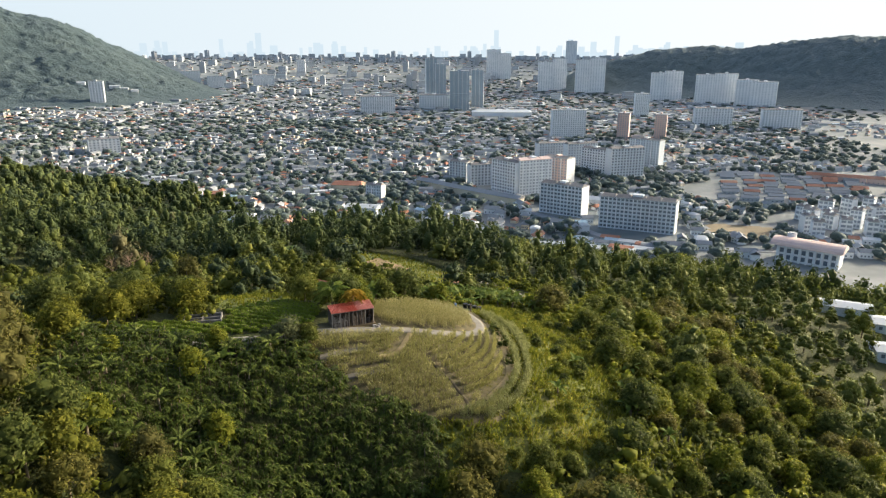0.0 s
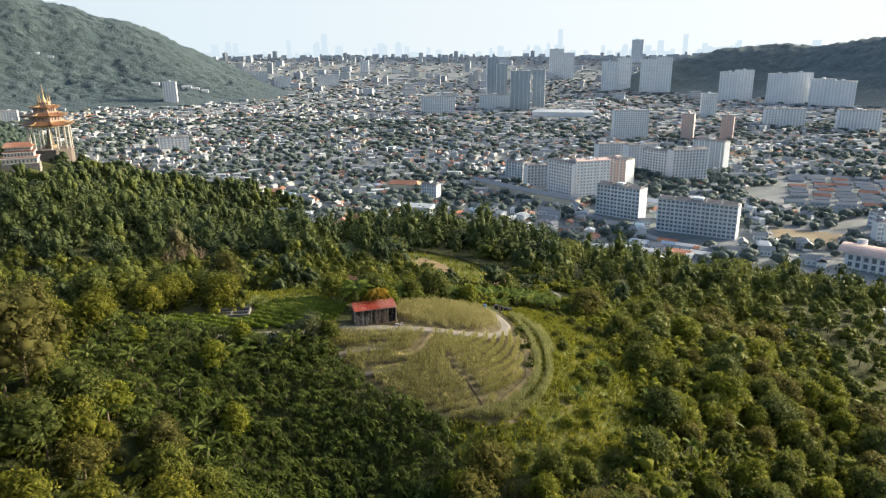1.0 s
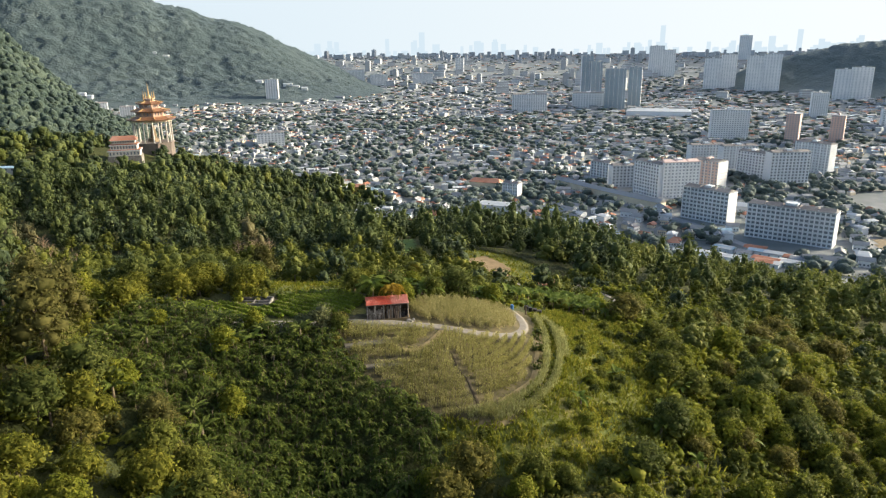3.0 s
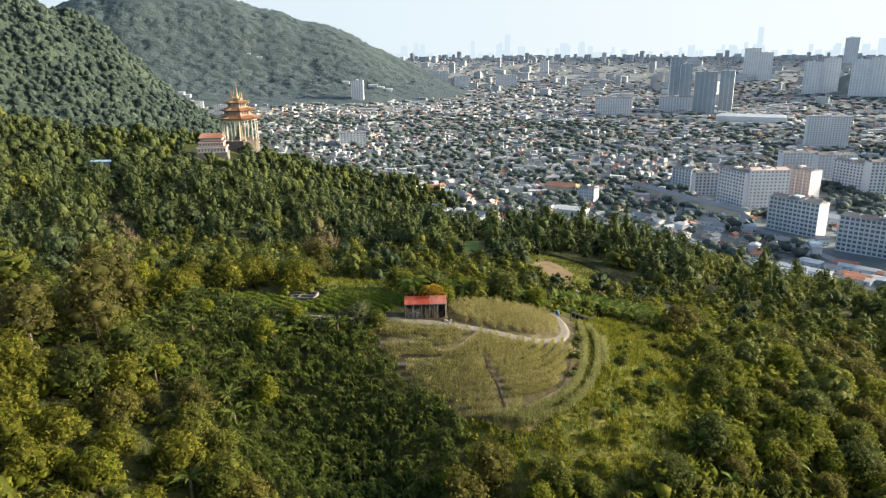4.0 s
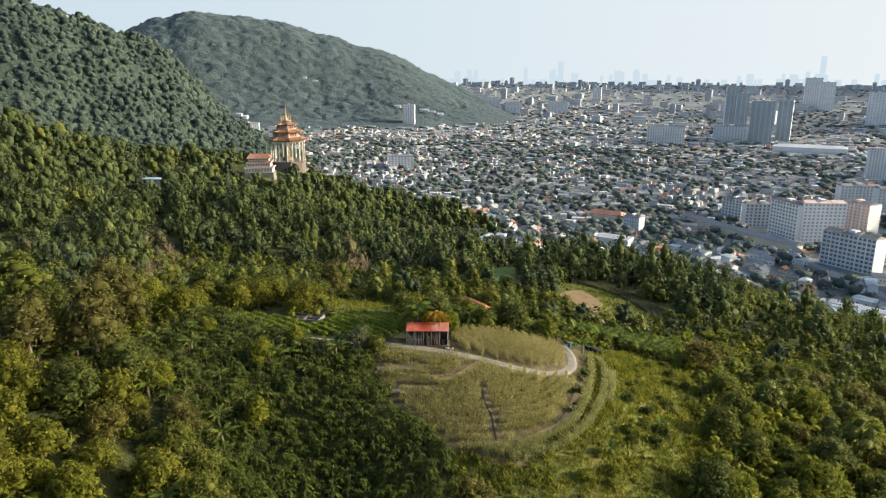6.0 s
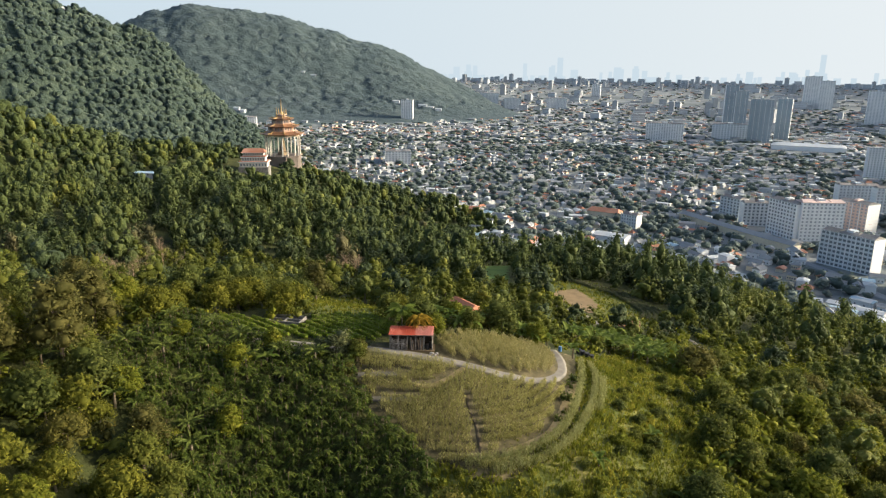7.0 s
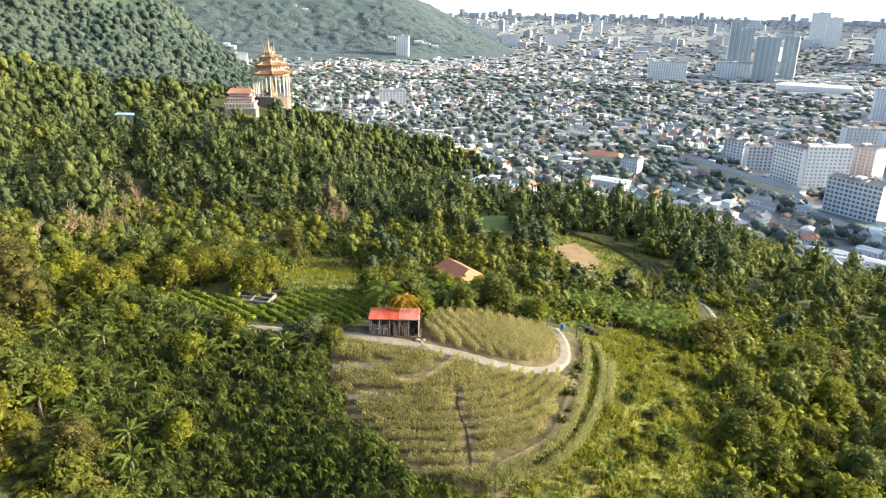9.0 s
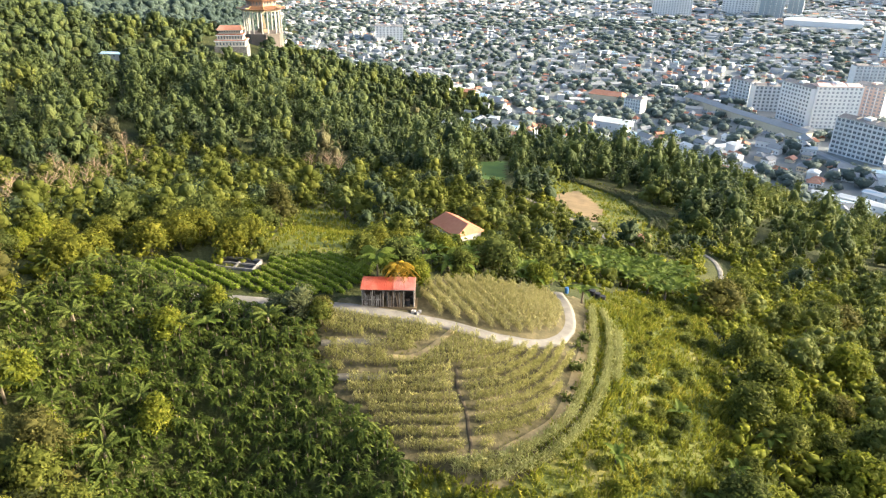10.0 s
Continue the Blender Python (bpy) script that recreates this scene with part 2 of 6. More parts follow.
class Shape:
    """Corners and faces gathered piece by piece."""

    def __init__(self):
        self.v, self.q, self.t, self.qm, self.tm, self.n = [], [], [], [], [], 0

    def add(self, v, q=None, t=None, m=0):
        v = np.asarray(v, float).reshape(-1, 3)
        if q is not None and len(q):
            q = np.asarray(q, int).reshape(-1, 4)
            self.q.append(q + self.n)
            self.qm.append(np.full(len(q), m) if np.isscalar(m) else np.asarray(m))
        if t is not None and len(t):
            t = np.asarray(t, int).reshape(-1, 3)
            self.t.append(t + self.n)
            self.tm.append(np.full(len(t), m))
        self.v.append(v)
        self.n += len(v)
        return self

    def box(self, x0, y0, z0, x1, y1, z1, m=0):
        v = [(x, y, z) for z in (z0, z1) for y in (y0, y1) for x in (x0, x1)]
        return self.add(v, [(0, 2, 3, 1), (4, 5, 7, 6), (0, 1, 5, 4), (2, 6, 7, 3), (0, 4, 6, 2), (1, 3, 7, 5)], m=m)

    def tube(self, pts, r, sides=6, m=0):
        """A tapered tube along pts with a radius for each."""
        pts, r = np.asarray(pts, float), np.broadcast_to(r, len(pts))
        rings = []
        for i, p in enumerate(pts):
            d = pts[min(i + 1, len(pts) - 1)] - pts[max(i - 1, 0)]
            d /= np.linalg.norm(d) + 1e-9
            a = np.cross(d, (0.3, 0.9, 0.1) if abs(d[2]) > 0.8 else (0, 0, 1))
            a /= np.linalg.norm(a)
            b = np.cross(d, a)
            w = np.arange(sides) * 2 * np.pi / sides
            rings.append(p + r[i] * (np.cos(w)[:, None] * a + np.sin(w)[:, None] * b))
        k = [(i * sides + j, i * sides + (j + 1) % sides, (i + 1) * sides + (j + 1) % sides, (i + 1) * sides + j) for i in range(len(pts) - 1) for j in range(sides)]
        top = (len(pts) - 1) * sides
        self.add(np.concatenate(rings), k, [(top, top + j, top + j + 1) for j in range(1, sides - 1)], m)
        return self

    def arrays(self):
        cat = lambda a, w: np.concatenate(a) if a else np.zeros((0, w), int) if w else np.zeros(0, int)
        return (np.concatenate(self.v), cat(self.q, 4), cat(self.t, 3), cat(self.qm, 0), cat(self.tm, 0))

    def mesh(self, name, mats, smooth=False):
        v, q, t, qm, tm = self.arrays()
        return mesh_np(name, v, q, t, qm, tm, mats, smooth)


def part(name, shape, mats, parent, label=""):
    ob = new(name, shape.mesh(name, mats if isinstance(mats, (list, tuple)) else [mats]) if isinstance(shape, Shape) else shape)
    ob.parent = parent
    return tagged(ob, label)


def thing(name, m, label, category, group="", kind=""):
    ob = new(name)
    ob.empty_display_size = 0.2
    ob.matrix_basis = m
    return tagged(ob, label, category, group, kind)


def scattered(shapes, pick, loc, size, turn):
    """Joins copies of the shapes: pick says which, with place, size (one or three numbers) and turn about z for each."""
    out = Shape()
    size = np.asarray(size, float)
    if size.ndim == 1:
        size = np.repeat(size[:, None], 3, 1)
    for i, s in enumerate(shapes):
        w = np.nonzero(pick == i)[0]
        if not len(w):
            continue
        v, q, t, qm, tm = s.arrays()
        c, sn = np.cos(turn[w])[:, None], np.sin(turn[w])[:, None]
        p = v[None] * size[w][:, None, :]
        p = np.stack((p[..., 0] * c - p[..., 1] * sn, p[..., 0] * sn + p[..., 1] * c, p[..., 2]), -1) + loc[w][:, None, :]
        off = (np.arange(len(w)) * len(v))[:, None, None]
        base = out.n
        out.v.append(p.reshape(-1, 3))
        if len(q):
            out.q.append((q[None] + off).reshape(-1, 4) + base)
            out.qm.append(np.tile(qm, len(w)))
        if len(t):
            out.t.append((t[None] + off).reshape(-1, 3) + base)
            out.tm.append(np.tile(tm, len(w)))
        out.n += len(v) * len(w)
    return out


rng = np.random.default_rng(7)

# ---- the lie of the land ----
FAR_HILLS = np.array((
    (56.3, 43.5, 7.3, 44.6, 40.7, 36.6, 27.6, 13.2, -2.3),
    (56.5, 25.8, 21.8, 33.6, 7.4, 13.4, -3.9, 5.5, -3.1),
    (-0.9, 23.2, 15.5, 1.8, 33.7, 19.5, 14.2, -7, 9.4),
    (96.3, -3.7, 18.7, 3.2, 19.7, -11.5, 38.5, -5.3, 5.7),
    (35, -33, 57.1, -4.8, 21.3, 17.7, -5.8, -5.6, -1.6),
    (16.9, 51.8, -18.1, -14.1, 12.8, -19.4, 4.1, 3.7, 3.5),
    (-0.2, 8.6, 5.7, 15.9, -10.6, 5.5, 6.5, -7.8, -0.4),
    (4.2, -1.5, 2, -11, 5.2, -0.2, -5.5, 3.8, 1.7),
))
NEAR_HILLS = np.array((
    (2.9, -1, -5, 0.8, 1, -2.1),
    (5.5, 0.8, -0.4, 1.4, -2.1, -1.4),
    (0.7, 2, 7, 3.6, 0.4, 2.2),
    (3.9, 4.1, 3.2, -0.8, 2.1, 2),
    (-1.1, -1, 2.5, 3, 4.8, -3.9),
))


def smooth_noise(x, y, s, seed=0.0):
    """Cheap rolling noise, about -1 to 1, at wavelength s."""
    a, b = x / s * 6.283, y / s * 6.283
    return (np.sin(a + 1.3 * np.sin(b * 0.7 + seed)) * np.cos(b + 1.1 * np.sin(a * 0.6 + seed * 2)) + 0.6 * np.sin(2.1 * a + 1.7 * b + seed) * np.cos(1.9 * b - 0.8 * a + seed)) / 1.6


def ridge(x, y, pts, width):
    """A mountain ridge along pts (x, y, height), falling off on both sides."""
    best = np.zeros_like(x)
    for (ax, ay, ah), (bx, by, bh) in zip(pts[:-1], pts[1:]):
        dx, dy = bx - ax, by - ay
        s = np.clip(((x - ax) * dx + (y - ay) * dy) / (dx * dx + dy * dy), 0, 1)
        d = np.hypot(x - ax - s * dx, y - ay - s * dy)
        h = ah + (bh - ah) * s
        best = np.maximum(best, h * np.exp(-(d / (width * np.clip(h / 210, 0.3, 1))) ** 2))
    return best


MOUNTAIN = ((-2000, 1480, 150), (-1815, 1690, 262), (-1750, 1759, 318), (-1693, 1815, 338), (-1594, 1904, 328), (-1495, 1984, 311), (-1389, 2061, 273), (-1260, 2145, 232), (-1123, 2221, 160), (-1015, 2274, 112), (-978, 2291, 70), (-945, 2305, 20))
SPUR = ((-1500, 650, 335), (-1080, 600, 268), (-960, 650, 240), (-900, 745, 212), (-885, 800, 200), (-840, 800, 110), (-810, 800, 40))
FAR_RIDGE = ((560, 2420, 95), (760, 2440, 135), (900, 2400, 146), (970, 2330, 136), (1100, 2200, 160), (1190, 2080, 172), (1420, 1850, 165), (1900, 1500, 190))


def city_plain(r):
    """The plain behind the town, raised towards the far shore to fit the camera's view."""
    u = np.maximum(r - 2000, 0)
    return np.where(r < 2000, 0, EYE * (1 - r / (2000 + u * (1 + u / 2800 * 4.4))))


def ground_z(x, y):
    x, y = np.asarray(x, float), np.asarray(y, float)
    z = np.zeros(np.broadcast(x, y).shape)
    for j in range(8):
        for i in range(9):
            z = z + FAR_HILLS[j, i] * np.exp(-((x + 450 - 100 * i) ** 2 + (y + 50 - 100 * j) ** 2) / (2 * 85.0 ** 2))
    for j in range(5):
        for i in range(6):
            z = z + NEAR_HILLS[j, i] * np.exp(-((x + 60 - 28 * i) ** 2 + (y - 50 - 23 * j) ** 2) / (2 * 22.0 ** 2))
    z = np.maximum(z - 3.8 * np.exp(-((x + 16) / 11.0) ** 2 / 2 - ((y - 67) / 6.5) ** 2 / 2), 0)
    z = np.maximum(z, city_plain(np.hypot(x, y)))
    slope = np.hypot(x, y)
    gully = 1 + (0.05 * smooth_noise(x, y, 330, 2.0) + 0.03 * smooth_noise(x, y, 120, 5.0)) * np.clip((2250 - slope) / 500, 0.25, 1)
    far = np.maximum(ridge(x, y, MOUNTAIN, 330), ridge(x, y, SPUR, 160)) * gully
    return np.maximum(z, np.maximum(far, ridge(x, y, FAR_RIDGE, 330) * (1 + 0.4 * (gully - 1))))


def inside(x, y, poly):
    """Which of the points lie in a plan polygon."""
    x, y = np.asarray(x, float), np.asarray(y, float)
    r = np.zeros(x.shape, bool)
    for (ax, ay), (bx, by) in zip(poly, poly[1:] + poly[:1]):
        if ay != by:
            r ^= ((ay > y) != (by > y)) & (x < (bx - ax) * (y - ay) / (by - ay) + ax)
    return r


def smooth_line(pts, step=1.0):
    """A curve through plan points."""
    p = np.array(pts, float)
    p = np.vstack((2 * p[0] - p[1], p, 2 * p[-1] - p[-2]))
    out = []
    for i in range(1, len(p) - 2):
        n = max(2, int(np.linalg.norm(p[i + 1] - p[i]) / step))
        for s in np.arange(n) / n:
            out.append(0.5 * (2 * p[i] + (p[i + 1] - p[i - 1]) * s + (2 * p[i - 1] - 5 * p[i] + 4 * p[i + 1] - p[i + 2]) * s * s + (3 * p[i] - p[i - 1] - 3 * p[i + 1] + p[i + 2]) * s ** 3))
    return np.array(out + [p[-2]])


def near_line(x, y, line, w):
    r = np.zeros(np.shape(x), bool)
    for a in line:
        r |= (x - a[0]) ** 2 + (y - a[1]) ** 2 < w * w
    return r


# plan of the farm, in metres
TRACK = smooth_line([(-36, 87), (-30.8, 89.8), (-26, 91.6), (-20.5, 94.2), (-16.6, 95.6), (-11.1, 97.2), (-5.7, 98.9), (-0.2, 100.5), (3.8, 103.2), (5.8, 107.0), (6.0, 112.3), (4.2, 118.4), (1.2, 124.2)], 0.8)
MOUND_TRACK = smooth_line([(-52, 246), (-37, 233), (-20, 217), (-12, 213), (-3, 201), (6, 196)], 1.5)
VALLEY_ROAD = smooth_line([(12, 226), (19, 217.5), (23.2, 210), (25.2, 197), (24.4, 186), (20, 176)], 1.5)
UPPER = [(-10.3, 99.0), (-12.8, 105.8), (-7.6, 113.8), (1, 120.4), (4.9, 115.0), (4.9, 108.2), (2.8, 103.8), (-1.0, 101.2), (-5.7, 99.6)]
LOWER = [(-20, 92.3), (-16.2, 86.2), (-11.5, 83), (-5, 81), (0, 79.2), (6, 80), (7.6, 84), (9.0, 88.5), (9.3, 95), (8.8, 102), (7.8, 110), (7.2, 106), (5, 101.8), (0, 99), (-5.7, 97.3), (-11, 95.7), (-16.6, 93.9)]
CROP = [(-48, 87), (-45, 93), (-39, 95), (-33.6, 101.5), (-33, 105), (-26, 109), (-19.6, 104), (-20.2, 97), (-23.5, 94.6), (-31, 91.4), (-38, 89.2)]
MEADOW = [(-34.5, 101.5), (-41, 108), (-48, 122), (-63, 146), (-88, 166), (-72, 174), (-50, 152), (-33, 130), (-24, 112), (-24, 107.5)]
LOW_GREEN = ([(-42, 130), (-20, 126), (-16, 152), (-26, 158), (-44, 158)], [(-8, 124), (26, 124), (28, 178), (-8, 176)], [(12, 168), (36, 168), (34, 212), (12, 206)], [(-34, 200), (14, 188), (12, 226), (-16, 226), (-36, 232)], [(-40, 116), (-26, 114), (-30, 132), (-50, 140)])
LIME = [(6, 124), (8.5, 113), (10.5, 104), (10.5, 93), (9, 86), (5, 80.5), (-2, 79), (2, 71), (20, 76), (29, 90), (30, 102), (27, 118), (26, 134), (19, 150), (10, 144), (6, 132)]
DARK = [(-19.6, 90), (-16.5, 85), (-11.5, 82), (-5, 80), (-0.5, 78), (0, 68), (-8, 60), (-22, 60), (-34, 63), (-46, 70), (-50, 84), (-46, 86.5), (-38, 87.8), (-31, 88.2)]
MOUND = [(-38, 250), (-39, 273), (-27, 289), (-8, 282), (9, 257), (10, 238), (7, 219), (2, 206), (-4, 214), (-12, 224), (-22, 227), (-33, 238)]
MOUND_BARE = [(-32, 246), (-27, 266), (-20, 255), (-12.6, 240), (-10.5, 220), (-15, 220), (-22, 230)]
PATCH = [(-84, 292), (-70, 312), (-54, 262), (-66, 252)]
BROWN = [(-104, 104), (-112, 128), (-150, 172), (-190, 226), (-232, 232), (-190, 160), (-172, 120)]
CLEARING = [(-120, 226), (-104, 218), (-98, 224), (-112, 234)]
TEMPLE_YARD = [(-345, 412), (-300, 420), (-305, 440), (-350, 500), (-378, 500)]


def spread(*runs):
    """Grid lines whose spacing changes: runs of (from, to, step)."""
    return np.unique(np.round(np.concatenate([np.arange(a, b, s) for a, b, s in runs]), 2))


gx = spread((-4900, -2400, 250), (-2400, -500, 32), (-500, -90, 9), (-90, 100, 2.5), (100, 500, 9), (500, 2400, 40), (2400, 4901, 250))
gy = spread((-4900, -300, 400), (-300, 30, 15), (30, 150, 2.5), (150, 700, 8), (700, 2700, 34), (2700, 4901, 150))
X, Y = np.meshgrid(gx, gy)
nx, ny = len(gx), len(gy)
k = (np.arange(ny - 1)[:, None] * nx + np.arange(nx - 1)[None]).ravel()
ZG = ground_z(X, Y)
gv = np.stack((X, Y, ZG), -1).reshape(-1, 3)
gq = np.stack((k, k + 1, k + 1 + nx, k + nx), -1)
centre = gv[gq].mean(1)
# cool tints of town ground and far forest floor stand in for haze
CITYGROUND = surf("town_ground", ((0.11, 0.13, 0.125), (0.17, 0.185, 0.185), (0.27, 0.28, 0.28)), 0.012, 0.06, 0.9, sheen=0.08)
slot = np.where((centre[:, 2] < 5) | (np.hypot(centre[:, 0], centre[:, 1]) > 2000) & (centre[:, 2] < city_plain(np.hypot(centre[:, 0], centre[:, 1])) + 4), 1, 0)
HILLSIDE = surf("forest_floor_hazed", ((0.058, 0.090, 0.092), (0.080, 0.112, 0.106)), 0.01, 0.08, 0.95, sheen=0.12)
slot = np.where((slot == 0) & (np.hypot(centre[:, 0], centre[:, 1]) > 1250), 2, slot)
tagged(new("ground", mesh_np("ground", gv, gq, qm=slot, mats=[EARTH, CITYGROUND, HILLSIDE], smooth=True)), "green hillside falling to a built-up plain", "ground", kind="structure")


def patch(name, poly, lift, step, material, label, wobble=0.5):
    """A cover that lies on the ground inside a plan polygon."""
    p = np.array(poly)
    xs, ys = np.arange(p[:, 0].min() - 2, p[:, 0].max() + 2, step), np.arange(p[:, 1].min() - 2, p[:, 1].max() + 2, step)
    px, py = np.meshgrid(xs, ys)
    n = len(xs)
    c = (np.arange(len(ys) - 1)[:, None] * n + np.arange(n - 1)[None]).ravel()
    q = np.stack((c, c + 1, c + 1 + n, c + n), -1)
    cx, cy = px.ravel()[q].mean(1), py.ravel()[q].mean(1)
    q = q[inside(cx + wobble * smooth_noise(cx, cy, 5.3), cy + wobble * smooth_noise(cy, cx, 4.1, 3), poly)]
    used, inv = np.unique(q, return_inverse=True)
    vx, vy = px.ravel()[used], py.ravel()[used]
    v = np.stack((vx, vy, ground_z(vx, vy) + lift), -1)
    return tagged(new(name, mesh_np(name, v, inv.reshape(-1, 4), mats=[material], smooth=True)), label, "ground", kind="structure")


FARM = [(-21, 93), (-16.5, 85.5), (-11.5, 82.4), (-5, 80.4), (0, 78.7), (7, 79.6), (10.6, 86), (12, 95), (11.6, 107), (9, 118), (5, 126), (-1, 121.5), (-8, 114.5), (-13.5, 106.5), (-11.5, 101.5), (-19, 97.2)]
patch("field_soil", FARM, 0.07, 0.5, STRAW, "straw-covered dry soil of a terraced maize field")
patch("crop_soil", CROP, 0.07, 0.6, surf("weedy_soil", ((0.024, 0.034, 0.010), (0.045, 0.056, 0.018), (0.10, 0.082, 0.04)), 0.3, 2.5, 0.95, 0.5, 0.1), "weedy dark soil under green crop rows")
patch("meadow", MEADOW, 0.07, 1.0, GRASSY, "yellow-green grassy clearing")
patch("grass_slope", LIME, 0.06, 0.8, GRASSY, "sunlit yellow-green grass slope")
patch("mound_grass", MOUND, 0.10, 1.5, GRASSY, "grassy mound with terraces", 1.0)
patch("mound_soil", MOUND_BARE, 0.22, 1.2, SOIL, "bare brown soil on the mound", 1.0)
patch("vegetable_patch", PATCH, 0.10, 2.0, surf("young_crop", ((0.05, 0.11, 0.02), (0.09, 0.16, 0.03)), 0.1, 1.5), "small bright green crop patch", 1.0)
patch("clearing", CLEARING, 0.10, 1.2, STRAW, "small sandy clearing", 1.0)


def track(name, line, width, material, label, lift=0.14):
    d = np.gradient(line, axis=0)
    d /= np.linalg.norm(d, axis=1)[:, None]
    side = np.stack((-d[:, 1], d[:, 0]), -1)
    cols = []
    for s, drop in ((-1.0, -0.3), (-0.98, 0.0), (-0.5, 0.03), (0.0, 0.04), (0.5, 0.03), (0.98, 0.0), (1.0, -0.3)):
        w = width / 2 * (1 + 0.10 * smooth_noise(line[:, 0], line[:, 1], 6.0, s))
        p = line + side * (s * w)[:, None]
        cols.append(np.column_stack((p, ground_z(line[:, 0], line[:, 1]) * 0.6 + ground_z(p[:, 0], p[:, 1]) * 0.4 + lift + drop)))
    v = np.stack(cols, 1)
    m = v.shape[1]
    c = (np.arange(len(line) - 1)[:, None] * m + np.arange(m - 1)[None]).ravel()
    return tagged(new(name, mesh_np(name, v, np.stack((c, c + 1, c + 1 + m, c + m), -1), mats=[material], smooth=True)), label, "road", kind="structure")


DITCH = smooth_line([(-2.1, 91.9), (-0.9, 89.4), (1.1, 87.1), (2.2, 85.2), (3.3, 83.2), (3.4, 80.8)], 0.6)
# a flat dark strip laid on the ground marks the ditch
track("ditch", DITCH, 0.42, surf("dark_soil", ((0.05, 0.04, 0.025), (0.10, 0.08, 0.05)), 0.5, 5, 0.95, 0.6, 0.1), "narrow dark ditch down the maize field", 0.12)
FALLOW = [smooth_line(p, 0.5) for p in ([(-14.6, 83.9), (-11.2, 85.6), (-8.4, 86.9)], [(-17.6, 87.8), (-14.4, 89.7), (-11.6, 91.2)])]
PATHS = [smooth_line(p, 0.5) for p in ([(-5.2, 97.6), (-5.4, 96.2), (-6.3, 92.6), (-7.6, 90.6), (-9.2, 89.8)], [(6.0, 84.6), (8.2, 88.4), (9.7, 92.0), (9.9, 96.5), (9.5, 102.4), (8.7, 110.5), (7.6, 117)])]
BARE_STRIPS = np.concatenate(FALLOW + PATHS)
for p in FALLOW:
    track("ground_strip", p, 1.3, surf("grey_fallow_soil", ((0.085, 0.08, 0.066), (0.135, 0.125, 0.105), (0.20, 0.185, 0.16)), 0.5, 4, 0.95, 0.6, 0.08), "strip of grey fallow soil in the field", 0.10)
for p, wide in zip(PATHS, (0.9, 1.9)):
    track("ground_strip", p, wide, surf("straw_path", ((0.24, 0.185, 0.095), (0.36, 0.285, 0.155)), 0.5, 4, 0.95, 0.5, 0.06), "pale straw footpath through the maize", 0.10)
track("road", TRACK - (-0.1, 0.45), 2.0, CONCRETE, "narrow pale concrete farm track")
track("road", MOUND_TRACK, 1.9, CONCRETE, "narrow concrete road past the mound")
track("road", VALLEY_ROAD, 1.35, CONCRETE, "curved narrow concrete road down the slope")

# sky haze beyond the plain: a glowing ring, painted brighter towards the sun
haze = bpy.data.materials.new("horizon_haze_glow")
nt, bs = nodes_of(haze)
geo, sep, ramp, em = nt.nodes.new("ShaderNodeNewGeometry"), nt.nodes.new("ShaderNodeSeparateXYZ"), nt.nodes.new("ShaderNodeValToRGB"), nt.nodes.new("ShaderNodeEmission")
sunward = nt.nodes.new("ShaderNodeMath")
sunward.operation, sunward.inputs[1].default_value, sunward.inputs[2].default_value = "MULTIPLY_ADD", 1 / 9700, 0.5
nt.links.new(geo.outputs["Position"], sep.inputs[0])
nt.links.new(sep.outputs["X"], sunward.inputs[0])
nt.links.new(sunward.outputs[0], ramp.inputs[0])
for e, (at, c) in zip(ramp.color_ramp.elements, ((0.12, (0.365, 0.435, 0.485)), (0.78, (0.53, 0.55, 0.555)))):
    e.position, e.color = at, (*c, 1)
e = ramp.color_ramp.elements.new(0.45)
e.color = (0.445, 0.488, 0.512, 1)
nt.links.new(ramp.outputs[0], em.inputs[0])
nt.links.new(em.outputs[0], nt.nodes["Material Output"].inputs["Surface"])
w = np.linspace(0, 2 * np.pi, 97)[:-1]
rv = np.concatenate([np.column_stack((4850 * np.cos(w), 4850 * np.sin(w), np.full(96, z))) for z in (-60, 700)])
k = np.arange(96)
tagged(new("backdrop", mesh_np("backdrop", rv, np.stack((k, (k + 1) % 96, (k + 1) % 96 + 96, k + 96), -1), mats=[haze])), "glowing ring painted as pale hazy sky above the horizon", "sky", kind="structure")

# ---- plants ----


def ico(level):
    bm = bmesh.new()
    bmesh.ops.create_icosphere(bm, subdivisions=level, radius=1)
    bm.verts.ensure_lookup_table()
    v = np.array([tuple(x.co) for x in bm.verts])
    f = np.array([[x.index for x in p.verts] for p in bm.faces])
    bm.free()
    return v, f


ICO = {n: ico(n) for n in (1, 2)}


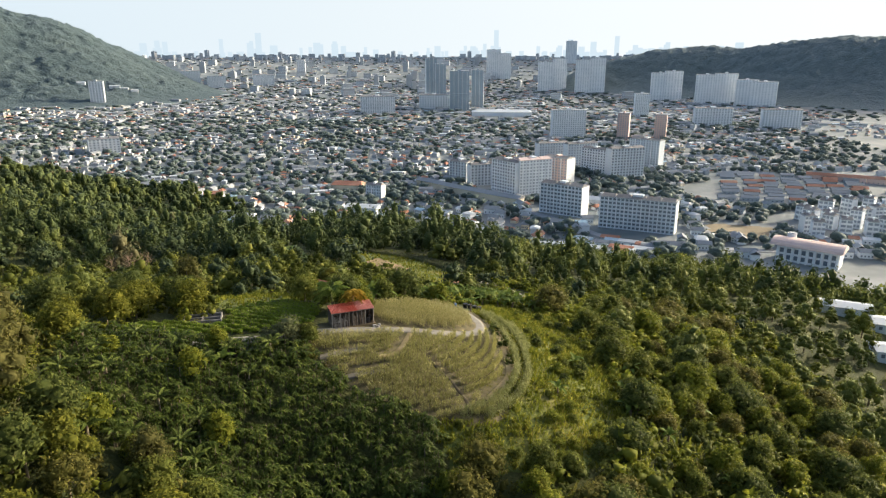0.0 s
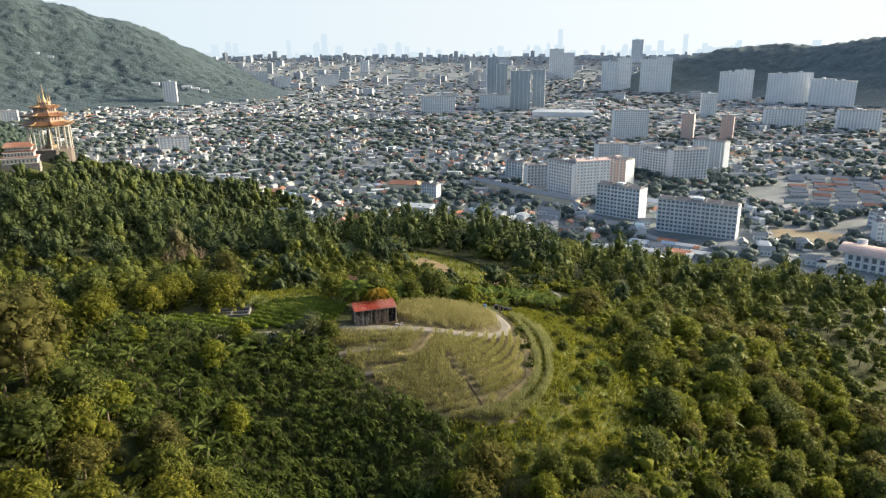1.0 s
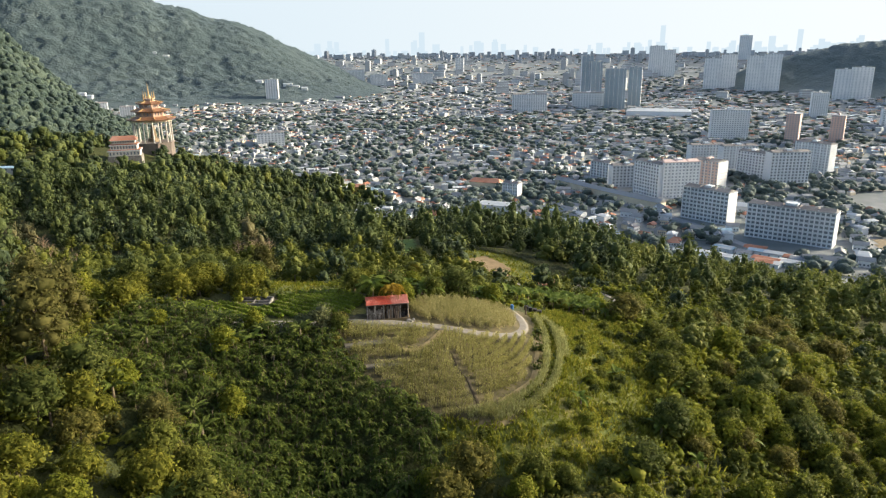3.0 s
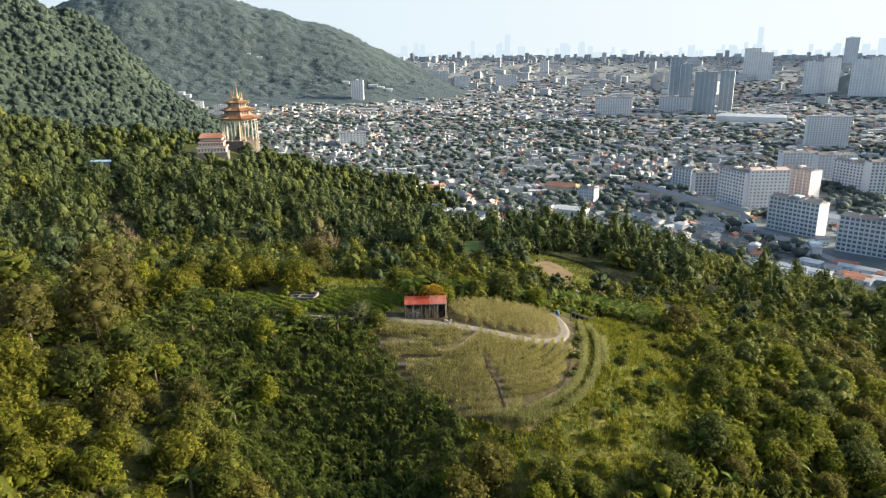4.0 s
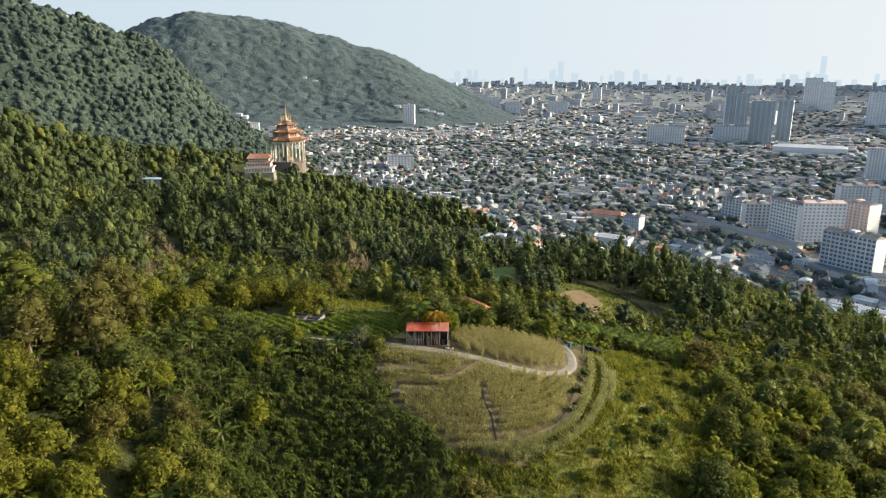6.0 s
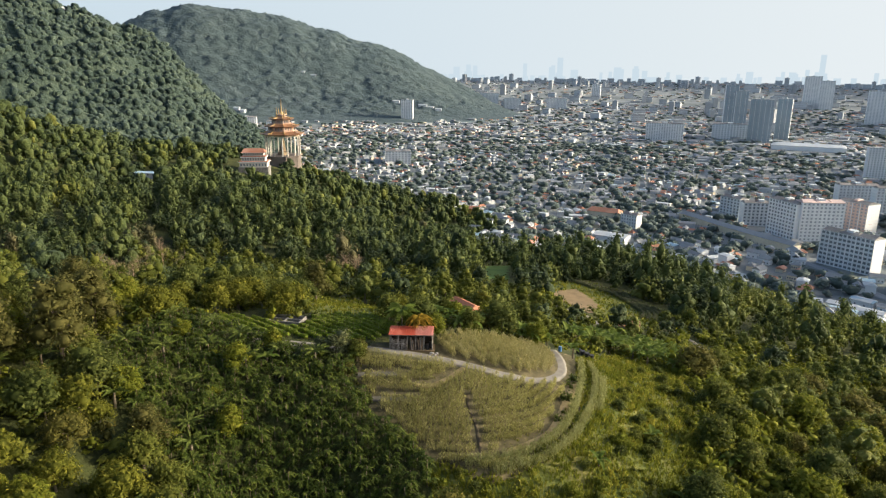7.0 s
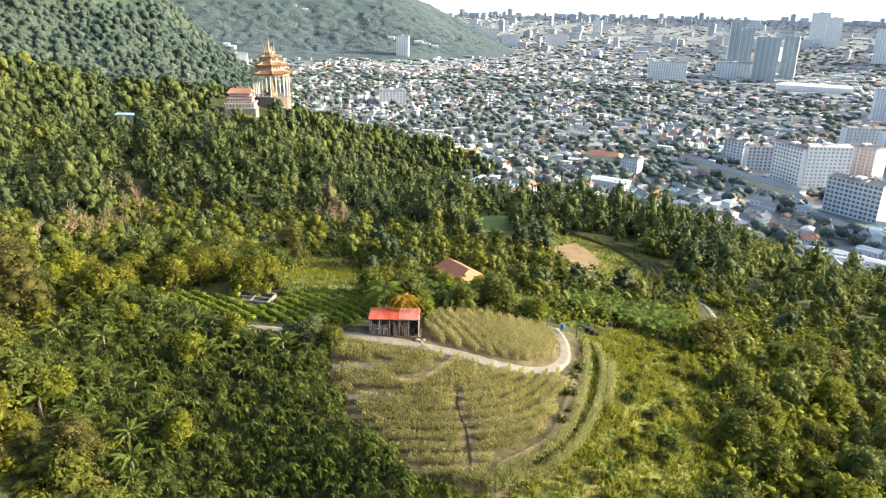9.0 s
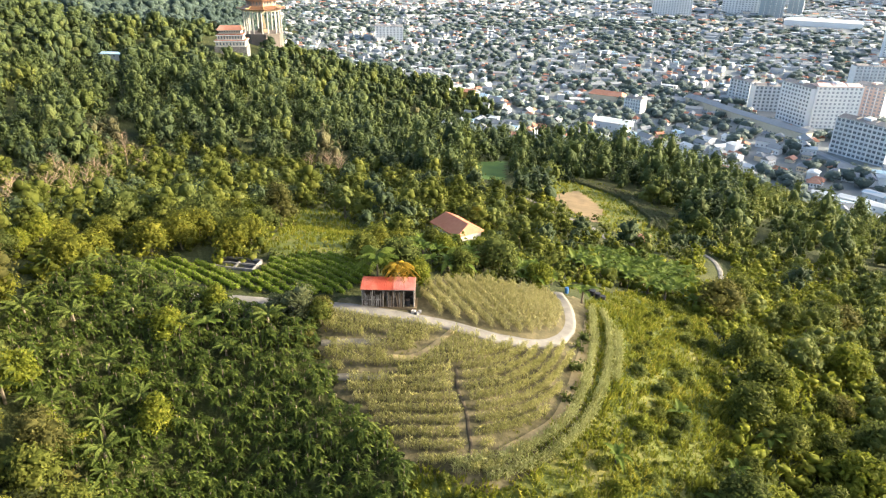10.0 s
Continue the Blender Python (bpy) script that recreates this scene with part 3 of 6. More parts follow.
def leaves_on(shape, centre, radii, n, size, m, r, droop=0.25, wide=0.46):
    """n folded leaf sprays on the outside of a lobe."""
    d = r.normal(size=(n, 3))
    d[:, 2] += 0.35
    d /= np.linalg.norm(d, axis=1)[:, None]
    p = centre + d * radii * (0.78 + 0.42 * r.random((n, 1)))
    face = d * 0.9 + r.normal(size=(n, 3)) * 0.45
    face[:, 2] += 0.35
    face /= np.linalg.norm(face, axis=1)[:, None]
    out = np.cross(face, r.normal(size=(n, 3)))
    out[:, 2] -= droop
    out /= np.linalg.norm(out, axis=1)[:, None] + 1e-6
    side = np.cross(face, out)
    side /= np.linalg.norm(side, axis=1)[:, None] + 1e-6
    s = size * (0.6 + 0.8 * r.random((n, 1)))
    p = p - out * s * 0.5
    a, b, c, e = p, p + out * s * 0.5 + side * s * wide - face * s * 0.10, p + out * s, p + out * s * 0.5 - side * s * wide - face * s * 0.10
    v = np.stack((a, b, c, e), 1).reshape(-1, 3)
    k = np.arange(n)[:, None] * 4
    shape.add(v, k + np.array([[0, 1, 2, 3]]), m=m)


def lobe(shape, centre, radii, level, m, r, rough=0.22):
    v, f = ICO[level]
    v = v * (1 + rough * r.normal(size=(len(v), 1)).clip(-1.5, 1.5))
    shape.add(centre + v * radii, t=f, m=m)


def crown(height, radius, base, lobes, level, leaf_count, leaf_size, seed, m=0, shape=None, flat=0.8, core=0.74, wide=0.46, fat=0.46, rough=0.24):
    """A crown of uneven lobes set with leaf sprays; returns it with the lobes' places."""
    r = np.random.default_rng(seed)
    s = shape or Shape()
    places = []
    for i in range(lobes):
        a, z = i * 2.4 + r.random() * 0.9, (i + 0.5) / lobes
        rad = radius * (0.70 - 0.45 * z) * (0.7 + 0.5 * r.random()) if lobes > 1 else 0
        c = np.array((rad * math.cos(a), rad * math.sin(a), base + (height - base) * (0.22 + 0.6 * z * (0.8 + 0.4 * r.random()))))
        size = radius * (fat + 0.22 * r.random()) if lobes > 1 else radius
        radii = np.array((size, size, min(size * flat, (height - base) * 0.5)))
        lobe(s, c, radii * core, level, m, r, rough)
        leaves_on(s, c, radii, leaf_count // lobes, leaf_size, m, r, wide=wide)
        places.append(c)
    return s, places


def trunk(height, thick, places, seed):
    r = np.random.default_rng(seed)
    s = Shape()
    lean = r.normal(size=2) * 0.04 * height
    mid = np.array((lean[0], lean[1], height * 0.55))
    s.tube([(0, 0, -0.6), mid * (0.5, 0.5, 0.5), mid], (thick, thick * 0.8, thick * 0.6), 7)
    for p in places:
        s.tube([mid * (0.8, 0.8, 0.8), (mid + p) / 2 + (0, 0, -0.1 * height * 0.3), p], (thick * 0.45, thick * 0.3, thick * 0.12), 5)
    return s


def frond(shape, base, yaw, length, rise, droop, width, m, leaflets=0, r=None, n=6):
    """A palm or banana leaf that arches out from base."""
    u = np.linspace(0, 1, n)
    out = np.column_stack((np.cos(yaw) * u * length * math.cos(rise), np.sin(yaw) * u * length * math.cos(rise), u * length * math.sin(rise) - droop * length * u * u)) + base
    side = np.array((-math.sin(yaw), math.cos(yaw), 0))
    if not leaflets:
        w = width * np.sin(np.pi * (0.12 + 0.86 * u)) ** 0.7
        l, c, q = out + side * w[:, None] + (0, 0, 0.25) * w[:, None], out, out - side * w[:, None] + (0, 0, 0.25) * w[:, None]
        v = np.stack((l, c, q), 1).reshape(-1, 3)
        k = np.arange(n - 1)[:, None] * 3
        shape.add(v, np.concatenate((k + [[0, 1, 4, 3]], k + [[1, 2, 5, 4]])), m=m)
        return
    t = np.linspace(0.15, 1.0, leaflets)
    c = np.stack([np.interp(t, u, out[:, i]) for i in range(3)], -1)
    fwd = np.array((math.cos(yaw), math.sin(yaw), 0))
    ll = width * np.sin(np.pi * (0.15 + 0.8 * t)) ** 0.6
    for sg in (1, -1):
        tip = c + (side * sg * 0.85 + fwd * 0.5) * ll[:, None] + np.array((0, 0, -0.45)) * ll[:, None]
        wv = fwd * length / leaflets * 0.42
        v = np.stack((c - wv, c + wv, tip + wv * 0.4, tip - wv * 0.4), 1).reshape(-1, 3)
        shape.add(v, np.arange(leaflets)[:, None] * 4 + [[0, 1, 2, 3]], m=m)
    shape.tube(out, np.linspace(0.04, 0.012, n), 4, m)


def banana(seed, leaves=8, size=2.2):
    r = np.random.default_rng(seed)
    s = Shape()
    s.tube([(0, 0, -0.3), (0.03, 0, 0.8), (0, 0, 1.5)], (0.16, 0.13, 0.07), 6, 1)
    for i in range(leaves):
        frond(s, np.array((0, 0, 1.4)), i * 2.4 + r.random(), size * (0.8 + 0.4 * r.random()), 0.55 + 0.6 * r.random(), 0.45 + 0.3 * r.random(), 0.3, 0)
    return s


def palm(seed, height, fronds, length, m=0, hang=0.55, wide=0.26, low=-0.1):
    r = np.random.default_rng(seed)
    s = Shape()
    for i in range(fronds):
        frond(s, np.array((0.0, 0, height)), i * 2.4 + r.random() * 0.5, length * (0.85 + 0.3 * r.random()), low + (1.1 - low) * (i / fronds) * (0.7 + 0.4 * r.random()), hang, length * wide, m, 18, r)
    return s


# kinds of near trees: name, height, radius, crown base, lobes, leaves, spray size, leaf material, words
KINDS = (
    ("broad_tree", 6.0, 3.4, 1.2, 14, 2000, 0.46, L_DARK, "dark green broad-crowned tree on the slope"),
    ("round_tree", 5.0, 2.6, 0.7, 12, 1800, 0.40, L_MID, "mid-green round leafy tree on the slope"),
    ("lime_tree", 5.0, 2.5, 0.6, 12, 1800, 0.40, L_LIME, "yellow-green sunlit leafy tree on the hillside"),
    ("blossom_tree", 5.2, 3.0, 0.8, 14, 2000, 0.38, L_OLIVE, "olive-brown tree in blossom on the slope"),
    ("tall_tree", 11.5, 3.7, 0.8, 20, 2600, 0.46, L_DULL, "tall olive-green feathery hillside tree"),
    ("golden_tree", 5.2, 2.7, 0.4, 14, 2000, 0.42, L_GOLDEN, "golden yellow-green feathery tree on the slope"),
    ("shrub", 2.2, 1.6, 0.0, 6, 700, 0.30, L_MID, "low green shrub on the hillside"),
    ("lime_shrub", 2.0, 1.6, 0.0, 6, 700, 0.30, L_LIME, "low yellow-green shrub on the grassy slope"),
    ("dark_shrub", 2.6, 1.9, 0.0, 7, 900, 0.30, L_DARK, "dense dark green shrub on the slope"),
    ("grey_shrub", 3.0, 2.1, 0.0, 9, 1500, 0.28, L_GREY, "rounded grey-green bush beside the farm track"),
)
protos = []
for ki, (name, h, rad, base, lobes, count, size, mt, words) in enumerate(KINDS):
    pair = []
    for v in range(2):
        sh, places = crown(h, rad, base, lobes, 1, count * 4 // 5, size * 1.06, 100 + ki * 10 + v, core=0.6, wide=0.25, fat=0.34)
        pair.append((sh.mesh(name + "_crown", [mt], True), trunk(h, 0.05 * h ** 0.75, places, 500 + ki * 10 + v).mesh(name + "_trunk", [BARK])))
    protos.append(pair)
BANANAS = [banana(i).mesh("banana_leaves", [L_PALM, BARK]) for i in range(3)]
made = {}


def plant(kind, variant, x, y, size, turn, wide=1.0):
    """Stands one near tree or shrub on the ground."""
    name, *_, words = KINDS[kind]
    key = (kind, variant)
    m = pose(x, y, float(ground_z(x, y)) - 0.05, 0, 0, turn) @ Matrix.Diagonal((size * wide, size * wide, size, 1))
    if key not in made:
        ob = thing(name, m, words, "shrub" if "shrub" in name else "tree", "plants on the near slope")
        part("crown", protos[kind][variant][0], None, ob)
        part("trunk", protos[kind][variant][1], None, ob)
        made[key] = ob
    else:
        ob = copy_thing(made[key], Matrix.Identity(4))
        ob.matrix_basis = m
    return ob


def jittered(x0, x1, y0, y1, step, seed):
    r = np.random.default_rng(seed)
    a, b = np.meshgrid(np.arange(x0, x1, step), np.arange(y0, y1, step))
    return (a + (r.random(a.shape) - 0.5) * step * 0.95).ravel(), (b + (r.random(b.shape) - 0.5) * step * 0.95).ravel(), r


def open_land(x, y):
    """Where no woodland grows: fields, tracks, clearings, yards and gaps opened for the camera."""
    bad = inside(x, y, UPPER) | inside(x, y, LOWER) | inside(x, y, CROP) | inside(x, y, MEADOW) | inside(x, y, MOUND) | inside(x, y, PATCH) | inside(x, y, CLEARING) | inside(x, y, TEMPLE_YARD)
    bad |= near_line(x, y, TRACK[::2], 2.6) | near_line(x, y, MOUND_TRACK[::2], 2.2) | near_line(x, y, VALLEY_ROAD[::2], 4.0)
    bad |= (np.abs(x + 14.3) < 6) & (np.abs(y - 99) < 4.5)
    bad |= (np.abs(x + 32) < 9) & (np.abs(y - 162) < 6)
    bad |= (np.abs(x - 6) < 3.6) & (np.abs(y - 129.5) < 4.5)
    bad |= (np.abs(x + 334) < 13) & (np.abs(y - 341) < 10)
    bad |= (np.abs(x - 4.5) < 5) & (np.abs(y - 200) < 8)
    return bad


def low_green(x, y):
    """Where only low bushes and bananas grow, to leave the camera's view open."""
    bad = inside(x, y, LIME)
    for p in LOW_GREEN:
        bad |= inside(x, y, p)
    return bad


# single trees and shrubs of the near slope
px, py, r = jittered(-62, 74, 36, 128, 5.6, 11)
keep = ~open_land(px, py) & ~inside(px, py, DARK) & ~low_green(px, py) & (np.hypot(px - 20, py - 10) > 38) & (px < 0.68 * py + 10) & (px > 8 - 1.6 * (py - 3))
px, py = px[keep], py[keep]
for x, y in zip(px, py):
    u = r.random()
    if x < -22:
        kind = 3 if u < 0.06 else 5 if u < 0.34 else 2 if u < 0.5 else 1 if u < 0.7 else 4 if u < 0.76 and y > 52 else 7 if u < 0.85 else 0
        wet = 1.0
    else:
        kind = 0 if u < 0.16 else 1 if u < 0.50 else 8 if u < 0.56 else 3 if u < 0.72 else 2 if u < 0.92 else 6
        wet = 1.0
    plant(kind, int(r.random() * 2), float(x), float(y), 0.6 + 0.55 * r.random(), 360 * r.random(), wet)
px, py, r = jittered(-3, 32, 70, 150, 2.9, 12)
keep = inside(px, py, LIME) & ~open_land(px, py) & ((px > 14.8) | (py < 80))
for x, y in zip(px[keep], py[keep]):
    if r.random() < 0.9:
        plant(7 if r.random() < 0.5 else 6 if r.random() < 0.7 else 8, int(r.random() * 2), float(x), float(y), 0.3 + 0.6 * r.random() ** 1.5, 360 * r.random())
px, py, r = jittered(30, 78, 98, 196, 11.0, 14)
for x, y in zip(px, py):
    if not open_land(np.array([x]), np.array([y]))[0] and x < 0.66 * y and r.random() < 0.75:
        plant((1, 2, 2, 3)[int(r.random() * 4)], int(r.random() * 2), float(x), float(y), 0.9 + 0.6 * r.random(), 360 * r.random(), 1.15)
# the bush by the hut and the tall tree on the left shoulder
plant(9, 0, -22.8, 90.4, 1.2, 20, 1.1)
plant(3, 1, -19.9, 91.3, 0.55, 80, 1.1)
plant(9, 1, -25.2, 90.0, 0.75, 150, 1.1)
plant(4, 0, -47.0, 64.0, 1.1, 40)
plant(4, 1, -50.0, 57.0, 0.95, 130)

# plantation on the shaded slope: low plants with drooping leaves
def tuft(seed, n, size, height, m=0, levels=4, slim=0.14, loose=0.38):
    r = np.random.default_rng(seed)
    s = Shape()
    for j in range(levels):
        c = np.array((r.normal() * loose, r.normal() * loose, height * (0.45 + 0.6 * j / levels)))
        for i in range(n):
            frond(s, c, i * 6.283 / n + r.random(), size * (0.7 + 0.5 * r.random()), 0.35, 0.75, size * slim, m, n=3)
    s.tube([(0, 0, -0.3), (0, 0, height)], (0.06, 0.04), 5, 1)
    return s


tufts = [tuft(i, 7, 0.76, 2.2, levels=6, slim=0.16, loose=0.5) for i in range(5)]
px, py, r = jittered(-52, 2, 56, 92, 1.3, 13)
keep = inside(px, py, DARK) & (np.hypot(px + 22.6, py - 91) > 3)
loc = np.column_stack((px[keep], py[keep], ground_z(px[keep], py[keep]) - 0.1))
n = len(loc)
tagged(new("plantation", scattered(tufts, r.integers(0, 5, n), loc, 0.72 + 0.5 * r.random(n) + 0.12 * smooth_noise(loc[:, 0], loc[:, 1], 8.0, 2.0), 6.28 * r.random(n)).mesh("plantation", [L_PLANT, BARK])), "dense plantation with drooping leaves, green darkened for shade", "crop", kind="stuff")

# banana plants among the trees and in the grove behind the field
for (x0, x1, y0, y1, step, chance, seed) in ((-2, 20, 147, 184, 2.7, 0.8, 21), (-48, -28, 60, 84, 5.5, 0.4, 22), (20, 50, 62, 108, 6.5, 0.35, 23), (-24, -4, 112, 130, 4.0, 0.6, 24), (-15, 8, 113, 128, 2.8, 0.6, 26)):
    px, py, r = jittered(x0, x1, y0, y1, step, seed)
    for x, y in zip(px, py):
        if r.random() < chance and not open_land(np.array([x]), np.array([y]))[0]:
            ob = thing("banana_plant", pose(float(x), float(y), float(ground_z(x, y)), 0, 0, 360 * r.random()) @ Matrix.Scale((1.15 if y > 140 else 0.9) + 0.6 * r.random(), 4), "banana plant with broad arching green leaves", "banana plant", "banana plants")
            part("leaves", BANANAS[int(r.integers(0, 3))], None, ob)

# low palms with arching fronds on the left shoulder
PALMS = [palm(60 + i, 1.5, 15, 2.0, hang=0.42, wide=0.14, low=0.45).mesh("palm_fronds", [L_DARKPALM]) for i in range(3)]
px, py, r = jittered(-52, -24, 54, 86, 4.4, 25)
for x, y in zip(px, py):
    if r.random() < 0.75 and not open_land(np.array([x]), np.array([y]))[0] and np.hypot(x + 22.6, y - 91) > 4:
        ob = thing("young_palm", pose(float(x), float(y), float(ground_z(x, y)) + 0.5, 0, 0, 360 * r.random()) @ Matrix.Scale(0.8 + 0.5 * r.random(), 4), "young palm with long arching green fronds", "palm", "young palms")
        part("fronds", PALMS[int(r.integers(0, 3))], None, ob)
        part("stem", Shape().tube([(0, 0, -0.8), (0, 0, 1.55)], (0.16, 0.12), 7), BARK, ob)
for i in range(14):
    x, y = -46 + 20 * r.random(), 58 + 28 * r.random()
    plant(2 if r.random() < 0.5 else 7, int(r.random() * 2), x, y, 0.6 + 0.3 * r.random(), 360 * r.random())

# bright feathery trees at the lower left
for x, y, size in ((-37.9, 65.3, 0.95), (-27.5, 53.5, 0.8), (-31.5, 50.5, 0.9), (-36.0, 47.5, 1.0), (-24.0, 56.5, 0.6), (-30.0, 46.0, 0.9), (-44.0, 52.0, 0.9), (-39.0, 43.0, 1.15), (-44.5, 46.5, 1.3), (-35.0, 42.5, 0.9), (-48.5, 50.5, 1.0), (-54.1, 61, 1.25), (-49.1, 53.2, 1.0), (-41, 47, 1.1), (-59.5, 82, 0.8)):
    plant(5 if y < 60 else 2, int(size * 20) % 2, x, y, size, 50 * size * 10)
plant(3, 0, -18.6, 86.6, 0.42, 10)
plant(3, 1, -20.4, 85.6, 0.38, 90)

# woodland further off
MIDS = []
for i in range(6):
    m = (0, 1, 1, 2, 3, 0)[i]
    s, places = crown(7.5 + i % 3, 3.3, 0.8, 8, 1, 250, 0.60, 300 + i, m, core=0.60, wide=0.32, fat=0.48, rough=0.34)
    s.tube([(0, 0, -1), (0, 0, 4)], (0.3, 0.15), 5, 4)
    MIDS.append(s)
LOWS = []
for i in range(6):
    s, places = crown(8.5 + i % 3, 3.9, -1.5, 6, 1, 190, 0.98, 400 + i, (0, 1, 1, 2, 3, 0)[i], core=0.56, wide=0.36, flat=1.35, fat=0.44, rough=0.40)
    LOWS.append(s)
FARS = []
for i in range(6):
    s, places = crown(8.5 + i % 3, 4.0, -2.5, 6, 1, 46, 1.35, 470 + i, (0, 1, 1, 2, 3, 0)[i], core=0.74, wide=0.36, flat=1.25, fat=0.46, rough=0.36)
    FARS.append(s)
FAR_WOODS = [W_DARK, W_MID, W_LIME, W_OLIVE, BARK]
WOODS = [L_DARK, L_MID, L_LIME, L_OLIVE, BARK]
CHANCE = np.array((0.22, 0.31, 0.30, 0.09, 0.005, 0.075))


def wood(name, x0, x1, y0, y1, step, seed, shapes, mats, label, size, also, chance=CHANCE):
    px, py, r = jittered(x0, x1, y0, y1, step, seed)
    keep = also(px, py)
    px, py = px[keep], py[keep]
    n = len(px)
    loc = np.column_stack((px, py, ground_z(px, py) - 0.3))
    grove = smooth_noise(px, py, 46.0, 1.7) + 0.5 * smooth_noise(px, py, 19.0, 4.0)
    s = size * (0.55 + 0.75 * r.random((n, 1)) ** 1.5 + 0.16 * grove[:, None]) * np.column_stack((np.ones(n), np.ones(n), 0.75 + 0.55 * r.random(n)))
    kinds = r.choice(len(shapes), n, p=chance)
    kinds = np.where((grove > 0.8) & (r.random(n) < 0.25), 3, np.where((grove < -0.5) & (r.random(n) < 0.55), 0, kinds))
    # mostly lime kinds on the east slope, their paler colour replacing light and haze
    east = (px > 14 + 0.05 * py) & (py > 95)
    kinds = np.where(east & (r.random(n) < 0.75), 3, np.where(east & (kinds == 0), 1, kinds))
    s = np.where(east[:, None], 0.82 * s, s)
    kinds = np.where(inside(px, py, BROWN) & (r.random(n) < 0.3), 4, kinds)
    s = np.where((inside(px, py, BROWN) & (kinds == 4))[:, None], 0.7 * s, s)
    return tagged(new(name, scattered(shapes, kinds, loc, s, 6.28 * r.random(n)).mesh(name, mats, "clumps")), label, "trees", kind="stuff")


seen = lambda x, y: (x > -1.45 * y - 60) & (x < 0.70 * y + 25)
near_box = lambda x, y: (x > -62) & (x < 74) & (y > 36) & (y < 128)
town = lambda x, y: ground_z(x, y) < 6.5
wood("woodland", -190, 150, 40, 240, 6.2, 31, MIDS, [W_DARK, L_MID, W_LIME, W_OLIVE, BARK], "mixed green woodland on the hillside", 0.84, lambda x, y: ~open_land(x, y) & ~near_box(x, y) & seen(x, y) & ~low_green(x, y), np.array((0.16, 0.30, 0.29, 0.18, 0.01, 0.06)))
wood("woodland", -620, 330, 40, 460, 9.6, 32, LOWS, FAR_WOODS, "dense green woodland on the far hillside", 1.34, lambda x, y: ~open_land(x, y) & ~((x > -190) & (x < 150) & (y < 240)) & seen(x, y) & ~town(x, y) & (np.hypot(x, y) < 430))
wood("woodland", -700, 330, 40, 800, 9.6, 35, FARS, FAR_WOODS, "dense green woodland on the farthest hillside", 1.25, lambda x, y: ~open_land(x, y) & seen(x, y) & ~town(x, y) & (np.hypot(x, y) >= 430) & (x > -620))

wood("woodland", -75, 95, -45, 37, 6.5, 36, FARS, WOODS, "green woodland on the slope under the flight path", 0.62, lambda x, y: (np.hypot(x - 20, y - 10) < 60) & (y < 36))

# low bushes: undergrowth of the near slope and of the open strips
SCRUB = []
for i in range(6):
    s, places = crown(1.7, 1.2, -0.2, 3, 1, 36, 0.46, 450 + i, (0, 1, 1, 2, 2, 3)[i], core=0.6, wide=0.28, rough=0.34)
    SCRUB.append(s)
EVEN = np.array((0.22, 0.2, 0.2, 0.16, 0.14, 0.08))
wood("undergrowth", -62, 74, 36, 128, 2.8, 33, SCRUB, WOODS, "green undergrowth between the trees of the slope", 1.25, lambda x, y: ~open_land(x, y) & ~inside(x, y, DARK) & ~inside(x, y, LIME) & seen(x, y) & (np.hypot(x - 20, y - 10) > 38) & (x < 0.68 * y + 10) & (x > 8 - 1.6 * (y - 3)), EVEN)
wood("undergrowth", 14, 74, 44, 122, 2.6, 37, SCRUB, WOODS, "leafy green bushes crowding the shaded slope", 1.7, lambda x, y: ~inside(x, y, LIME) & (x < 0.68 * y + 10) & (np.hypot(x - 20, y - 10) > 40), EVEN)
# lime-heavy leaf mix brightens this scrub where light and haze are missing
wood("undergrowth", 18, 95, 96, 230, 3.1, 38, SCRUB, [L_MID, L_LIME, L_LIME, L_OLIVE, BARK], "olive-green scrub on the open east slope", 1.9, lambda x, y: ~open_land(x, y) & ~inside(x, y, LIME) & (x < 0.70 * y + 10) & ~((x < 74) & (y < 122)), EVEN)
wood("undergrowth", -95, 95, 100, 240, 3.3, 34, SCRUB, WOODS, "low green bushes between trees and along open strips", 1.5, lambda x, y: ~open_land(x, y) & ~inside(x, y, LIME) & ~near_box(x, y), EVEN)

# grass tufts on the sunlit slope, the meadow and the mound
def blades(seed, n, height, spread_r, m=0):
    r = np.random.default_rng(seed)
    s = Shape()
    for i in range(n):
        a = r.random() * 6.283
        c = r.normal(size=2) * spread_r * 0.5
        tip = np.array((c[0] + math.cos(a) * height * 0.55, c[1] + math.sin(a) * height * 0.55, height * (0.6 + 0.5 * r.random())))
        w = np.array((-math.sin(a), math.cos(a), 0)) * 0.10 * height
        b = np.array((c[0], c[1], -0.05))
        mid = (b + tip) / 2 + (0, 0, height * 0.22)
        s.add([b - w, b + w, mid + w * 0.9, mid - w * 0.9, tip + w * 0.2, tip - w * 0.2], [(0, 1, 2, 3), (3, 2, 4, 5)], m=m)
    return s


GRASSES = [blades(i, 9, 0.85, 0.55, i % 2) for i in range(4)]


def grass(name, poly, step, seed, label, size=1.0, bare_poly=None):
    p = np.array(poly)
    px, py, r = jittered(p[:, 0].min(), p[:, 0].max(), p[:, 1].min(), p[:, 1].max(), step, seed)
    keep = inside(px, py, poly)
    if bare_poly:
        keep &= ~inside(px, py, bare_poly)
    px, py = px[keep], py[keep]
    n = len(px)
    loc = np.column_stack((px, py, ground_z(px, py)))
    tall = 0.7 + 0.5 * smooth_noise(px, py, 9.0, 1.0) + 0.35 * r.random(n)
    tagged(new(name, scattered(GRASSES, r.integers(0, 4, n), loc, size * np.clip(tall, 0.25, 1.5), 6.28 * r.random(n)).mesh(name, [L_GRASS, L_LIME])), label, "grass", kind="stuff")


